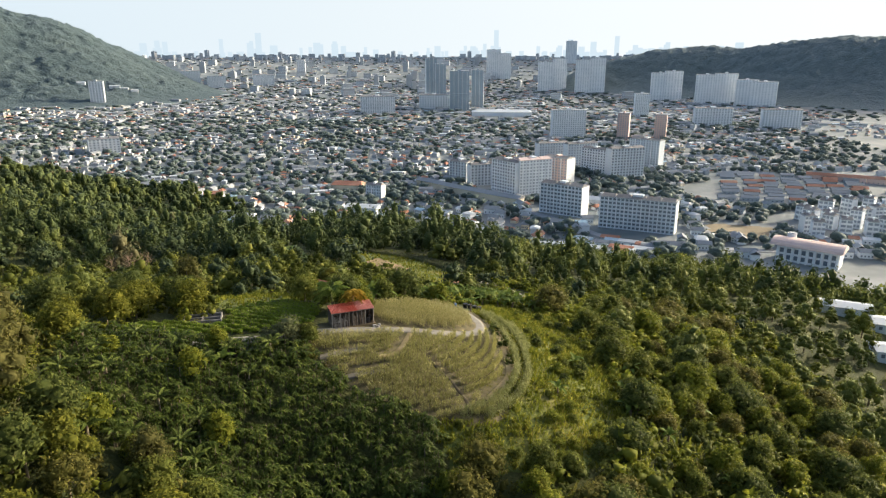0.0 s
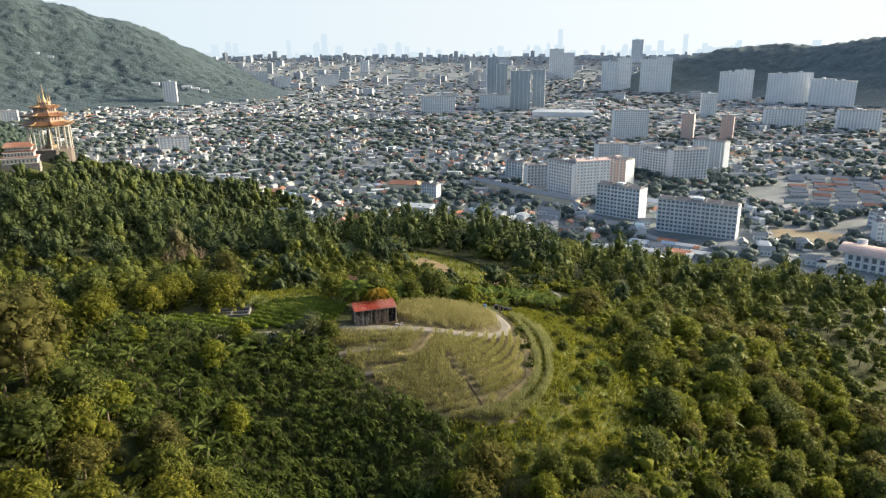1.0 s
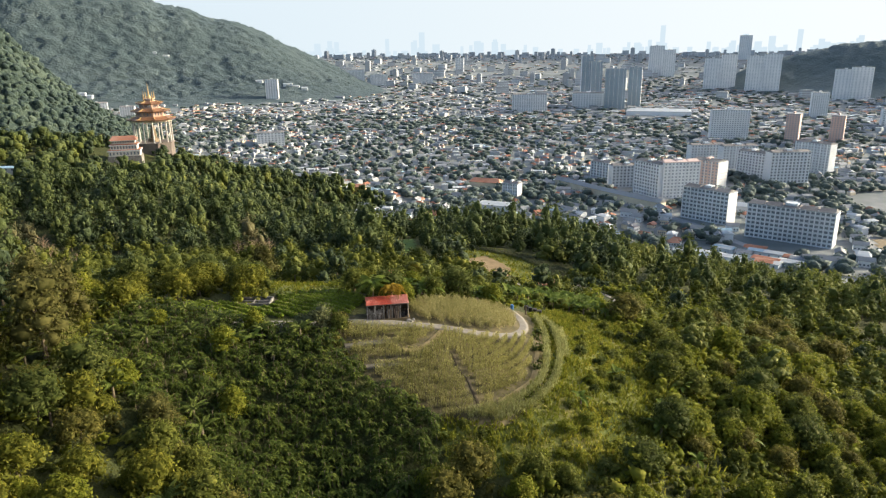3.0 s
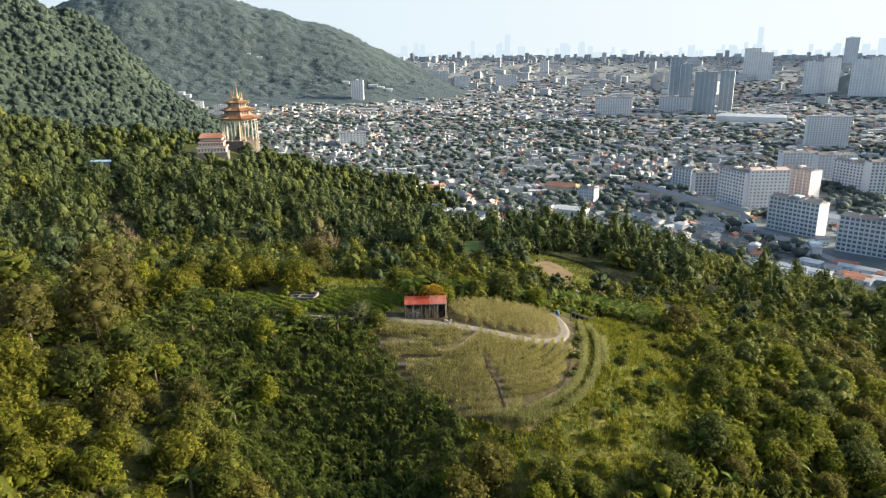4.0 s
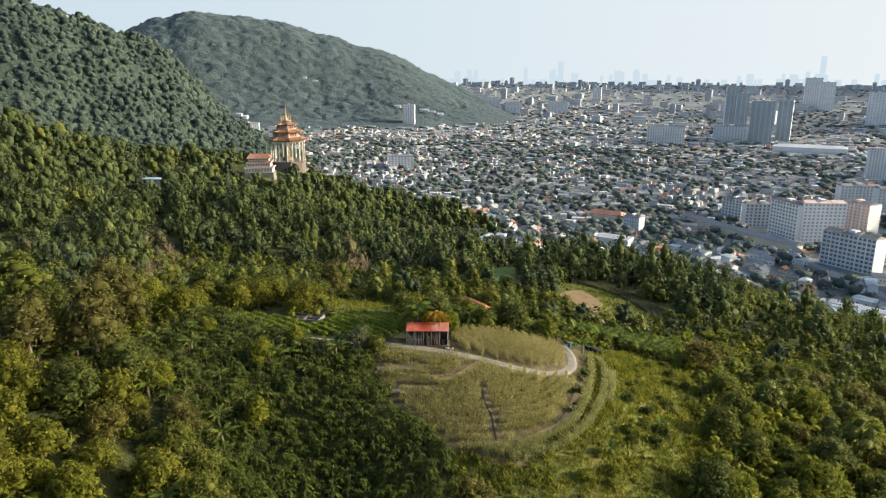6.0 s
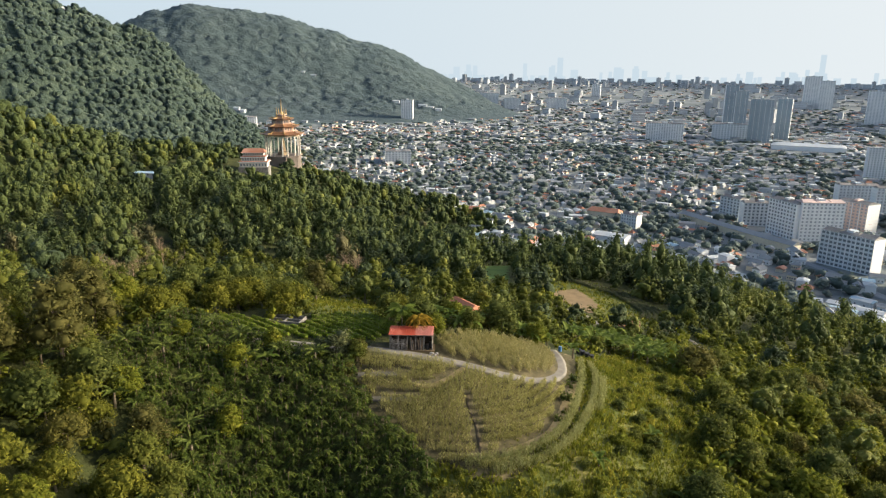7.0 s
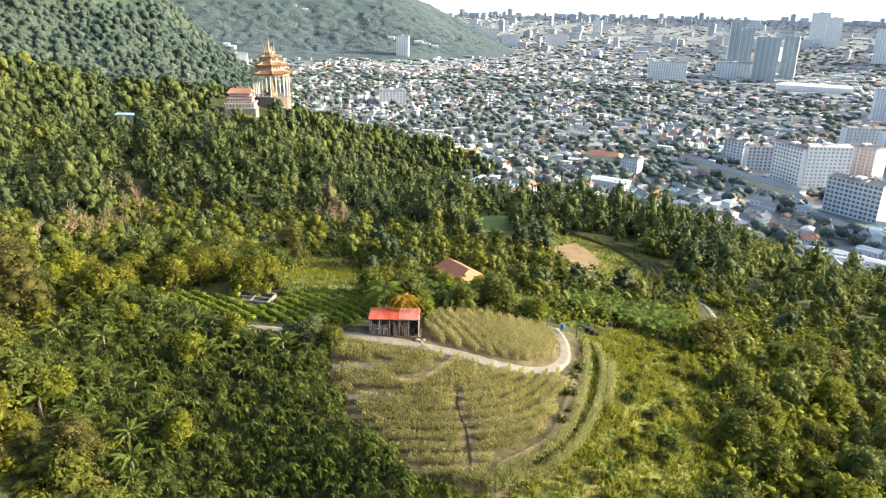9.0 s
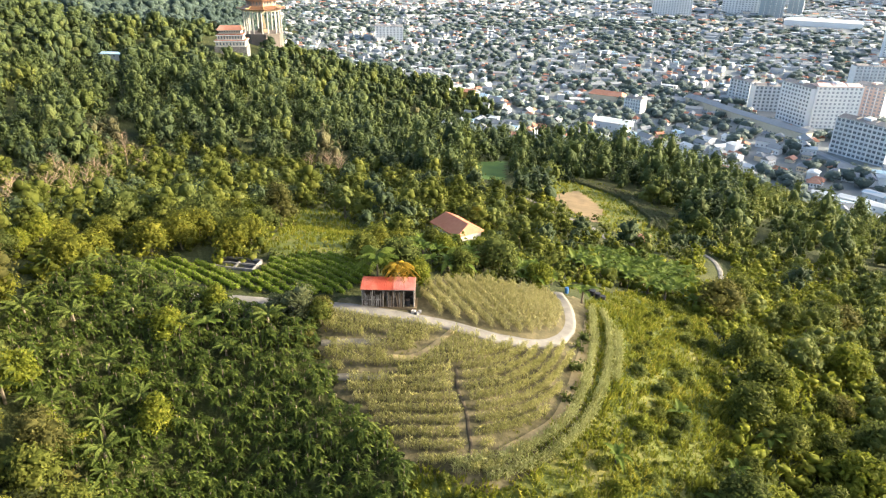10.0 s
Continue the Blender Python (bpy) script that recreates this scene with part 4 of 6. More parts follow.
grass("grass", LIME, 0.7, 41, "long yellow-green grass on the sunlit slope", 0.9)
EAST = [(24, 92), (34, 82), (62, 100), (78, 140), (72, 200), (30, 215), (20, 165), (27, 128)]
grass("grass", EAST, 2.0, 46, "rough green grass under the scrub of the east slope", 1.6)
grass("grass", LOWER, 0.75, 44, "short dry weeds between the maize rows", 0.26)
grass("grass", MEADOW, 1.3, 42, "yellow-green grass of the clearing", 0.9)
grass("grass", MOUND, 1.8, 43, "yellow-green grass on the mound", 1.1, MOUND_BARE)

# maize rows
def maize(seed):
    r = np.random.default_rng(seed)
    s = Shape()
    s.tube([(0, 0, -0.1), (0.02, 0, 1.6)], (0.024, 0.012), 3)
    for i in range(8):
        a, l = i * 2.6 + r.random(), 0.62 * (0.8 + 0.4 * r.random())
        out, side = np.array((math.cos(a), math.sin(a), 0)), np.array((-math.sin(a), math.cos(a), 0)) * 0.042
        b = np.array((0, 0, 0.30 + 0.15 * i))
        mid, tip = b + out * l * 0.45 + (0, 0, l * 0.55), b + out * l * 0.95 + (0, 0, l * (0.5 - 0.5 * r.random()))
        s.add([b - side * 0.6, b + side * 0.6, mid + side, mid - side, tip], [(0, 1, 2, 3)], [(3, 2, 4)])
    for i in range(3):
        a = i * 2.1 + r.random()
        s.add([(-0.012, 0, 1.5), (0.012, 0, 1.5), (0.13 * math.cos(a), 0.13 * math.sin(a), 1.85)], t=[(0, 1, 2)])
    return s


STALKS = [maize(i) for i in range(5)]


def row_of(name, line, label, shapes, mats, gap, size, seed, group, category):
    """One crop row: plants along a plan line, standing on the ground."""
    r = np.random.default_rng(seed)
    d = np.concatenate(([0], np.cumsum(np.linalg.norm(np.diff(line, axis=0), axis=1))))
    t = np.arange(0, d[-1], gap)
    x = np.interp(t, d, line[:, 0]) + r.normal(size=len(t)) * 0.11
    y = np.interp(t, d, line[:, 1]) + r.normal(size=len(t)) * 0.11
    n = len(t)
    if n < 3:
        return
    loc = np.column_stack((x, y, ground_z(x, y)))
    s = size * (0.80 + 0.12 * smooth_noise(x, y, 7.0, seed * 0.1) + 0.3 * r.random(n))
    tagged(new(name, scattered(shapes, r.integers(0, len(shapes), n), loc, s, 6.28 * r.random(n)).mesh(name, mats)), label, category, group, "stuff")


def runs(line, ok):
    """The stretches of a line where ok holds."""
    out, cur = [], []
    for p, g in zip(line, ok):
        if g:
            cur.append(p)
        elif cur:
            out.append(np.array(cur))
            cur = []
    return out + ([np.array(cur)] if cur else [])


ang = np.radians(np.arange(-130, 55, 1.2))
for i, rad in enumerate(np.arange(8.0, 40, 1.28)):
    stretch = (np.abs(np.cos(ang - 0.35)) ** 2.4 + np.abs(np.sin(ang - 0.35)) ** 2.4) ** (-1 / 2.4) + 0.012 * np.sin(ang * 7 + i * 0.4)
    line = np.column_stack((-18 + rad * stretch * np.cos(ang), 106 + rad * stretch * np.sin(ang)))
    for j, run in enumerate(runs(line, inside(line[:, 0], line[:, 1], LOWER) & ~near_line(line[:, 0], line[:, 1], DITCH, 0.6) & ~near_line(line[:, 0], line[:, 1], BARE_STRIPS, 0.75))):
        if len(run) > 2:
            row_of("maize_row", run, "dry yellow-green maize row along the terraced slope", STALKS, [L_MAIZE], 0.135, 0.82, 600 + i * 5 + j, "maize rows", "maize")
u = np.arange(-20, 30, 0.5)
for i, off in enumerate(np.arange(-16, 18, 1.7)):
    line = np.column_stack((-5 + 0.80 * u + 0.60 * off, 107 - 0.60 * u + 0.80 * off + 0.008 * u * u))
    for j, run in enumerate(runs(line, inside(line[:, 0], line[:, 1], UPPER))):
        if len(run) > 3:
            row_of("maize_row", run, "tall dry maize row on the upper field", STALKS, [L_DRY], 0.11, 0.92, 700 + i * 5 + j, "maize rows", "maize")

STRIPS = ([(7.4, 121.3), (9.0, 114.8), (10.3, 108.6), (11.1, 102.8), (11.4, 96.7), (11.0, 92.2), (9.5, 87.9), (6.8, 83.6), (2.5, 80.4)],
          [(8.8, 122.3), (10.9, 116.7), (12.2, 110.6), (13.1, 103.7), (13.3, 98.5), (13.0, 93.9), (11.7, 89.0), (9.4, 84.6), (6.0, 81.0)],
          [(12.1, 117.0), (13.2, 112.1), (13.9, 107.0), (14.2, 104.0)])
for i, pts in enumerate(STRIPS):
    line = smooth_line(pts, 0.6)
    d = np.gradient(line, axis=0)
    side = np.stack((-d[:, 1], d[:, 0]), -1) / np.linalg.norm(d, axis=1)[:, None]
    for b in (-0.22, 0.22):
        row_of("maize_row", line + side * b, "dense pale green row along the field edge", STALKS, [L_STRIP], 0.2, 0.92, 760 + i * 2 + (b > 0), "maize rows", "maize")

# low green crop rows beside the hut
LOWCROP = [tuft(900 + i, 6, 0.44, 0.62, levels=4, slim=0.22, loose=0.10) for i in range(3)]
tank_spot = lambda x, y: (np.abs(x + 36.8) < 3.4) & (np.abs(y - 96.8) < 2.3)
for i, off in enumerate(np.arange(-12, 12, 1.5)):
    line = np.column_stack((-30 + 0.985 * u + 0.14 * off, 98.5 - 0.14 * u + 0.985 * off - 0.004 * (u + 8) ** 2))
    for run in runs(line, inside(line[:, 0], line[:, 1], CROP) & ~tank_spot(line[:, 0], line[:, 1])):
        if len(run) > 3:
            row_of("crop_row", run, "bright green low leafy crop row", LOWCROP, [L_CROP, BARK], 0.22, 1.15, 800 + i, "crop rows", "crop")
grass("grass", CROP, 0.7, 45, "low weeds between the crop rows", 0.30)

# curved rows on the mound
for i, off in enumerate((0.0, 2.0, 4.0, 6.0, 8.0)):
    line = smooth_line([(-30 - 0.2 * off, 280 + 0.3 * off), (-16 + 0.5 * off, 272 + 0.8 * off), (-6 + 0.8 * off, 260 + 0.5 * off), (2 + off, 244 + 0.2 * off), (3.5 + 0.9 * off, 232)], 0.8)
    row_of("crop_row", line, "grey-green leafy crop row curving round the mound", LOWCROP, [L_GREY, BARK], 0.6, 2.1, 880 + i, "mound crop rows", "crop")

# ---- the hut ----
HUT = pose(-14.3, 98.4, float(ground_z(-14.3, 98.4)) + 0.05, 0, 0, 23)
hut = thing("farm_hut", HUT, "open timber farm hut with a red tin roof", "hut")
HW, HD, HF, HB = 3.4, 1.1, 2.55, 2.95     # half width, half depth, front and back eave
# the roof's right part gets the red painted paler for sun glare
for x0, x1, mt, words in ((-HW, 0.7, REDTIN, "red corrugated tin roof"), (0.66, HW, PINKTIN, "red tin sheets of the roof, paled pink for sun glare")):
    nu = int((x1 - x0) / 0.057)
    xs, k = np.linspace(x0, x1, nu), np.arange(nu - 1)
    wave = 0.028 * np.cos(np.arange(nu) * np.pi) + (0.03 if x0 > 0 else 0)
    line = ((-HD - 0.3, HF - 0.02), (0, (HF + HB) / 2), (HD + 0.2, HB + 0.05))
    rv = np.concatenate([np.column_stack((xs, np.full(nu, yy), zz + wave + dz)) for yy, zz in line for dz in (0.0, 0.02)])
    faces = [np.stack((a * nu + k, a * nu + k + 1, b * nu + k + 1, b * nu + k), -1) for a, b in ((1, 3), (3, 5), (2, 0), (4, 2), (0, 1), (5, 4))]
    faces += [np.array([(a * nu + e, b * nu + e, (b + 1) * nu + e, (a + 1) * nu + e)]) for a, b in ((0, 2), (2, 4)) for e in (0, nu - 1)]
    part("roof", Shape().add(rv, np.concatenate(faces)), mt, hut, words)
r = np.random.default_rng(5)
for i, x in enumerate(np.linspace(-HW + 0.15, HW - 0.15, 6)):
    for yy, h in ((-HD, HF - 0.05), (HD, HB - 0.02)):
        part("post", Shape().tube([(x, yy, -0.4), (x + 0.03 * r.normal(), yy, h)], (0.075, 0.06), 7), PLANK, hut)
for yy, h in ((-HD, HF - 0.1), (HD, HB - 0.1)):
    part("beam", Shape().box(-HW, yy - 0.05, h - 0.12, HW, yy + 0.05, h), PLANK, hut)
for i in range(38):
    x = -HW + 0.2 + i * 0.172
    if i in (14, 15, 16, 17) or i > 29:
        continue
    lean = 0.12 * r.normal()
    part("slat", Shape().tube([(x + lean, -HD - 0.1, 0.0), (x, -HD - 0.07, 1.5 + 0.75 * r.random())], (0.045, 0.04), 5), PLANK if i < 14 or r.random() < 0.25 else DRYWOOD, hut)
for yy, z0, z1 in ((HD - 0.05, 0, HB - 0.2),):
    for i in range(18):
        x = -HW + 0.05 + i * 0.375
        part("plank", Shape().box(x, yy, z0 + 0.05 * r.random(), x + 0.36, yy + 0.03, z1), DARKWOOD, hut)
for sx in (-HW + 0.05, HW - 0.08):
    for i in range(5):
        yy = -HD + 0.1 + i * 0.41
        part("plank", Shape().box(sx, yy, 0.05, sx + 0.03, yy + 0.39, HF - 0.1 + 0.4 * i / 9), DARKWOOD, hut)
# dark boards added behind the slats to stand for the unlit inside
for i in range(7):
    x = -HW + 0.15 + i * 0.38
    part("plank", Shape().box(x, -HD + 0.02, 0.0, x + 0.36, -HD + 0.05, 1.5 + 0.2 * r.random()), DARKWOOD, hut)
for i in range(6):
    x = -0.25 + i * 0.36
    part("plank", Shape().box(x, -HD + 0.02, 0.0, x + 0.34, -HD + 0.05, 1.25 + 0.3 * r.random()), DARKWOOD, hut)
part("rail", Shape().box(-HW, -HD - 0.04, 0.95, -0.9, -HD + 0.02, 1.05), PLANK, hut)
part("floor_slab", Shape().box(-HW - 0.2, -HD - 0.25, -0.5, HW + 0.2, HD + 0.2, 0.02), SOIL, hut)
for i in range(7):
    x, y = 3.0 + 1.1 * r.random(), -1.5 - 0.5 * r.random()
    w, d, h = 0.2 + 0.25 * r.random(), 0.2 + 0.2 * r.random(), 0.12 + 0.3 * r.random()
    ob = tagged(new("sack", Shape().box(-w * 0.7, -d * 0.7, 0, w * 0.7, d * 0.7, h).mesh("sack", [TARP])), "pale grey sack of farm goods beside the hut", "sack", "sacks")
    md = ob.modifiers.new("soft", "BEVEL")
    md.width, md.segments = 0.08, 2
    ob.matrix_basis = HUT @ pose(x, y, 0.0, 0, 0, 360 * r.random())
    wx, wy, _ = ob.matrix_basis.translation
    ob.matrix_basis.translation.z = float(ground_z(wx, wy)) + 0.1

for x, y, h in ((2.5, -0.75, 0.85), (1.95, -0.55, 0.7), (2.95, -0.2, 1.05)):
    ob = thing("bin", HUT @ pose(x, y, 0.02), "black plastic barrel standing inside the hut", "barrel", "barrels in the hut")
    part("body", Shape().tube([(0, 0, 0), (0, 0, h * 0.5), (0, 0, h)], (0.26, 0.29, 0.25), 12), BLACKSHEET, ob)
    part("rim", Shape().tube([(0, 0, h - 0.04), (0, 0, h + 0.03)], (0.29, 0.29), 12), DARKWOOD, ob)

# coconut palms behind the hut: one green, one with dying golden fronds
for x, y, h, mt, seed, words, nf, ln in ((-17.8, 101.6, 4.3, L_PALM, 1, "green coconut palm behind the hut", 24, 3.3), (-14.3, 101.0, 4.2, L_GOLD, 2, "coconut palm with golden drooping fronds behind the hut", 22, 2.6)):
    ob = thing("coconut_palm", pose(x, y, float(ground_z(x, y)), 0, 0, 30 * seed), words, "palm tree", "palms by the hut")
    part("trunk", Shape().tube([(0, 0, -0.4), (0.1, 0, h * 0.5), (0, 0, h)], (0.17, 0.13, 0.10), 8), BARK, ob)
    part("fronds", palm(seed, h, nf, ln, 0, 0.9 if mt is L_GOLD else 0.55), mt, ob)

# water tanks: two open cement basins
ZT = float(ground_z(-36.5, 96.8))
tank = thing("water_tank", pose(-36.8, 96.8, ZT, 0, 0, 14), "open cement block water tank beside the crops", "tank")
for nm, bx in (("wall", (-2.8, -1.6, -0.6, 2.8, -1.42, 0.45)), ("wall", (-2.8, 1.42, -0.6, 2.8, 1.6, 0.45)), ("wall", (-2.8, -1.42, -0.6, -2.62, 1.42, 0.45)), ("wall", (2.62, -1.42, -0.6, 2.8, 1.42, 0.45)), ("divider", (-0.1, -1.42, -0.6, 0.1, 1.42, 0.42)), ("divider", (-2.62, -0.08, -0.6, -0.1, 0.08, 0.40)), ("divider", (0.1, -0.08, -0.6, 2.62, 0.08, 0.40)), ("water", (-2.62, -1.42, -0.6, 2.62, 1.42, 0.15))):
    part(nm, Shape().box(*bx), BLACKSHEET if nm == "water" else BLOCKWALL, tank)
# black covered bins by the end of the track
for i in range(4):
    x, y = 4.6 + 0.95 * i, 131.8 - 0.5 * i
    ob = thing("bin", pose(x, y, float(ground_z(x, y)), 0, 0, 20 * i), "black plastic barrel on the grass", "barrel", "black barrels")
    part("body", Shape().tube([(0, 0, -0.1), (0, 0, 0.45), (0, 0, 0.9)], (0.40, 0.46, 0.42), 12), BLACKSHEET, ob)
    part("rim", Shape().tube([(0, 0, 0.86), (0, 0, 0.95)], (0.48, 0.48), 12), BLACKSHEET, ob)
ob = tagged(new("barrel", Shape().tube([(0, 0, -0.1), (0, 0, 0.5), (0, 0, 1.0)], (0.30, 0.33, 0.28), 12).mesh("barrel", [BLUEPAINT])), "blue plastic barrel at the end of the track", "barrel")
ob.matrix_basis = pose(2.4, 126.0, float(ground_z(2.4, 126.0)))


def house(name, m, length, width, wall_h, roof_h, wall_m, roof_m, label, group="", hip=0.0, windows=3):
    """A house: walls, a pitched roof with eaves, windows and a door."""
    ob = thing(name, m, label, "house", group)
    a, b, e = length / 2, width / 2, 0.6
    part("wall", Shape().box(-a, -b, -1.5, a, b, wall_h), wall_m, ob)
    s = Shape()
    for dz in (0, 0.18):
        s.add([(-a - e, -b - e, wall_h - 0.15 + dz), (a + e, -b - e, wall_h - 0.15 + dz), (a + e, b + e, wall_h - 0.15 + dz), (-a - e, b + e, wall_h - 0.15 + dz), (-a - e + hip, 0, wall_h + roof_h + dz), (a + e - hip, 0, wall_h + roof_h + dz)],
              [(0, 1, 5, 4), (2, 3, 4, 5)], [(0, 4, 3), (1, 2, 5)])
    s.add([(-a - e, -b - e, wall_h - 0.15), (a + e, -b - e, wall_h - 0.15), (a + e, -b - e, wall_h + 0.03), (-a - e, -b - e, wall_h + 0.03)], [(0, 1, 2, 3)])
    part("roof", s, roof_m, ob)
    for i in range(windows):
        x = -a + length * (i + 0.5) / windows
        part("window", Shape().box(x - 0.5, -b - 0.04, 1.0, x + 0.5, -b + 0.02, 2.1), WINDOW, ob)
    return ob


house("farm_house", pose(-31.5, 162.0, float(ground_z(-31.5, 160)) - 0.2, 0, 0, -32), 9.5, 6.5, 2.9, 1.9, PALESTONE, surf("orange_tiles", ((0.42, 0.15, 0.08), (0.54, 0.23, 0.13)), 0.1, 1.5, 0.7, 0.3, 0.05), "white farm house with an orange tiled roof among trees", hip=1.0)
house("shed", pose(3.5, 204, float(ground_z(3.5, 204)) + 0.3, 0, 0, 10), 5.0, 4.0, 2.3, 0.8, BLOCKWALL, TERRACOTTA, "small shed with a rusty red roof", windows=1)
house("shed", pose(-108, 224, float(ground_z(-108, 224)) + 0.3, 0, 0, 30), 3.5, 2.5, 2.0, 0.5, WHITEWALL, PALEROOF, "small white hut in a forest clearing", windows=1)
for i, (x, y, l, w) in enumerate(((139, 219, 15, 7), (146, 206, 10, 8), (128, 178, 9, 7))):
    house("shed", pose(x, y, float(ground_z(x, y)) + 1.0, 0, 0, -25 + 6 * i), l, w, 3.0, 0.7, GREYWALL, PALEROOF, "pale metal-roofed shed at the forest edge", windows=3)
house("forest_hall", pose(-336, 343, float(ground_z(-336, 343)) + 4, 0, 0, 20), 18, 8, 2.6, 0.5, PALESTONE, BLUEROOF, "low hall with a pale blue roof in the forest", windows=5)

# bare trees at the clearing
def bare(seed, h):
    r = np.random.default_rng(seed)
    s = Shape()
    s.tube([(0, 0, -0.5), (0.1, 0.1, h * 0.5), (0.2, 0, h)], (0.22, 0.14, 0.03), 6)
    for i in range(16):
        a, z = i * 2.4, h * (0.3 + 0.6 * i / 16)
        l = h * 0.33 * (1 - 0.4 * i / 16)
        e = np.array((math.cos(a) * l, math.sin(a) * l, z + l * 0.9))
        s.tube([(0.1, 0.05, z), e * (0.5, 0.5, 1) - (0, 0, l * 0.3), e], (0.07, 0.05, 0.015), 4)
        for j in range(3):
            b = e * (0.6 + 0.12 * j, 0.6 + 0.12 * j, 1) - (0, 0, l * (0.3 - 0.1 * j))
            s.tube([b, b + r.normal(size=3) * l * 0.25 + (0, 0, l * 0.35)], (0.03, 0.01), 4)
    return s


BARE = [bare(i, 9.0).mesh("bare_tree", [DRYWOOD]) for i in range(2)]
for i, (x, y) in enumerate(((-118, 230), (-113, 233), (-108, 233), (-104, 229), (-115, 237), (-150, 170), (-158, 162), (-128, 135), (-165, 178), (-172, 190), (-140, 150), (-182, 205), (-155, 188), (-134, 142), (-120, 122), (-112, 116), (-176, 172), (-194, 215), (-146, 160), (-162, 198))):
    ob = tagged(new("bare_tree", BARE[i % 2]), "leafless pale brown tree", "tree", "bare trees")
    ob.matrix_basis = pose(x, y, float(ground_z(x, y)), 0, 0, 70 * i)

# ---- the temple on its spur ----
ZP = float(ground_z(-345, 488)) + 9.0
ROSESTONE = surf("rose_render", ((0.34, 0.23, 0.18), (0.48, 0.35, 0.28)), 0.2, 1.5, 0.8)
GOLDLEAF = surf("gold_finish", ((0.46, 0.30, 0.11), (0.60, 0.42, 0.18)), 0.2, 1.5, 0.35, spec=0.6)
pav = thing("pavilion", pose(-342, 494, ZP, 0, 0, 22), "tall octagonal temple pavilion with tiered golden roofs", "temple")


def ring(n, r, z):
    w = np.arange(n) * 2 * np.pi / n + np.pi / n
    return np.column_stack((r * np.cos(w), r * np.sin(w), np.full(n, z)))


def tiers(levels, n=8):
    """A closed many-sided body through rings of (radius, height)."""
    s = Shape()
    v = np.concatenate([ring(n, r, z) for r, z in levels])
    q = [(i * n + j, i * n + (j + 1) % n, (i + 1) * n + (j + 1) % n, (i + 1) * n + j) for i in range(len(levels) - 1) for j in range(n)]
    return s.add(v, q, [(0, j + 1, j) for j in range(1, n - 1)])


part("base", tiers(((15.5, -16), (15.5, -0.8), (16.2, -0.8), (16.2, 0.4), (0.1, 0.4))), surf("dark_stone", ((0.13, 0.11, 0.10), (0.22, 0.19, 0.17)), 0.1, 1.0, 0.9), pav)
for j in range(8):
    for off in (-0.15, 0.15):
        a = (j + 0.5) * np.pi / 4 + off
        part("column", Shape().tube([(14.6 * math.cos(a), 14.6 * math.sin(a), 0.2), (14.6 * math.cos(a), 14.6 * math.sin(a), 18.2)], (0.55, 0.48), 10), PALESTONE, pav)
part("plinth", tiers(((5, 0.2), (4.2, 3), (2.6, 3.5), (2.2, 8), (1.4, 13), (0.1, 15))), surf("bronze", ((0.10, 0.08, 0.05), (0.2, 0.15, 0.1)), 0.3, 2, 0.5, metal=0.5), pav, "dark bronze figure on its base")
part("lintel", tiers(((15.4, 16.9), (15.4, 18.4), (13.4, 18.4), (13.4, 16.9), (15.4, 16.9))), CREAM, pav)
for r0, r1, z0, z1, wr, wz in ((18.6, 12.6, 18.2, 21.0, 11.6, 25.0), (14.6, 9.0, 24.8, 27.4, 8.2, 31.0), (10.2, 5.4, 30.8, 33.0, 4.6, 35.2)):
    tier_roof = part("roof", tiers(((r0 + 0.4, z0 + 0.8), (r0 + 0.3, z0 + 0.4), (r0, z0 + 0.1), ((r0 + r1) / 2, z0 + 1.1), (r1, z1), (0.1, z1))), GOLDROOF, pav, "tiered golden-brown roof")
    storey_wall = part("storey", tiers(((wr, z1 - 0.2), (wr, wz), (0.1, wz))), ROSESTONE, pav)
    for j in range(8):
        a = (j + 0.5) * np.pi / 4
        tip = np.array((math.cos(a), math.sin(a), 0))
        part("roof_ridge", Shape().tube([tip * r1 + (0, 0, z1 + 0.1), tip * (r0 + r1) / 2 + (0, 0, z0 + 1.3), tip * (r0 + 0.6) + (0, 0, z0 + 1.5)], (0.35, 0.35, 0.2), 5), GOLDLEAF, tier_roof)
        for off in (-0.22, 0.0, 0.22):
            b_ = j * np.pi / 4 + off
            part("window", Shape().tube([(wr * 0.915 * math.cos(b_), wr * 0.915 * math.sin(b_), z1 + 1.0), (wr * 0.96 * math.cos(b_), wr * 0.96 * math.sin(b_), wz - 0.8)], (0.5, 0.5), 4), WINDOW, storey_wall)
part("spire", Shape().tube([(0, 0, 34.5), (0, 0, 37), (0, 0, 38.5), (0, 0, 48)], (2.4, 1.2, 0.6, 0.08), 8), GOLDLEAF, pav)
for j in range(4):
    a = j * np.pi / 2 + np.pi / 4
    part("finial", Shape().tube([(4.6 * math.cos(a), 4.6 * math.sin(a), 33.4), (4.6 * math.cos(a), 4.6 * math.sin(a), 36), (4.6 * math.cos(a), 4.6 * math.sin(a), 41)], (0.8, 0.5, 0.05), 6), GOLDLEAF, pav)
hall = thing("temple_hall", pose(-322, 432, float(ground_z(-322, 432)) + 2.0, 0, 0, 30) @ Matrix.Diagonal((0.8, 0.9, 0.86, 1)), "cream temple hall with stepped terracotta roofs", "temple")
part("base", Shape().box(-14, -8, -9, 14, 8, 4.2), BLOCKWALL, hall)
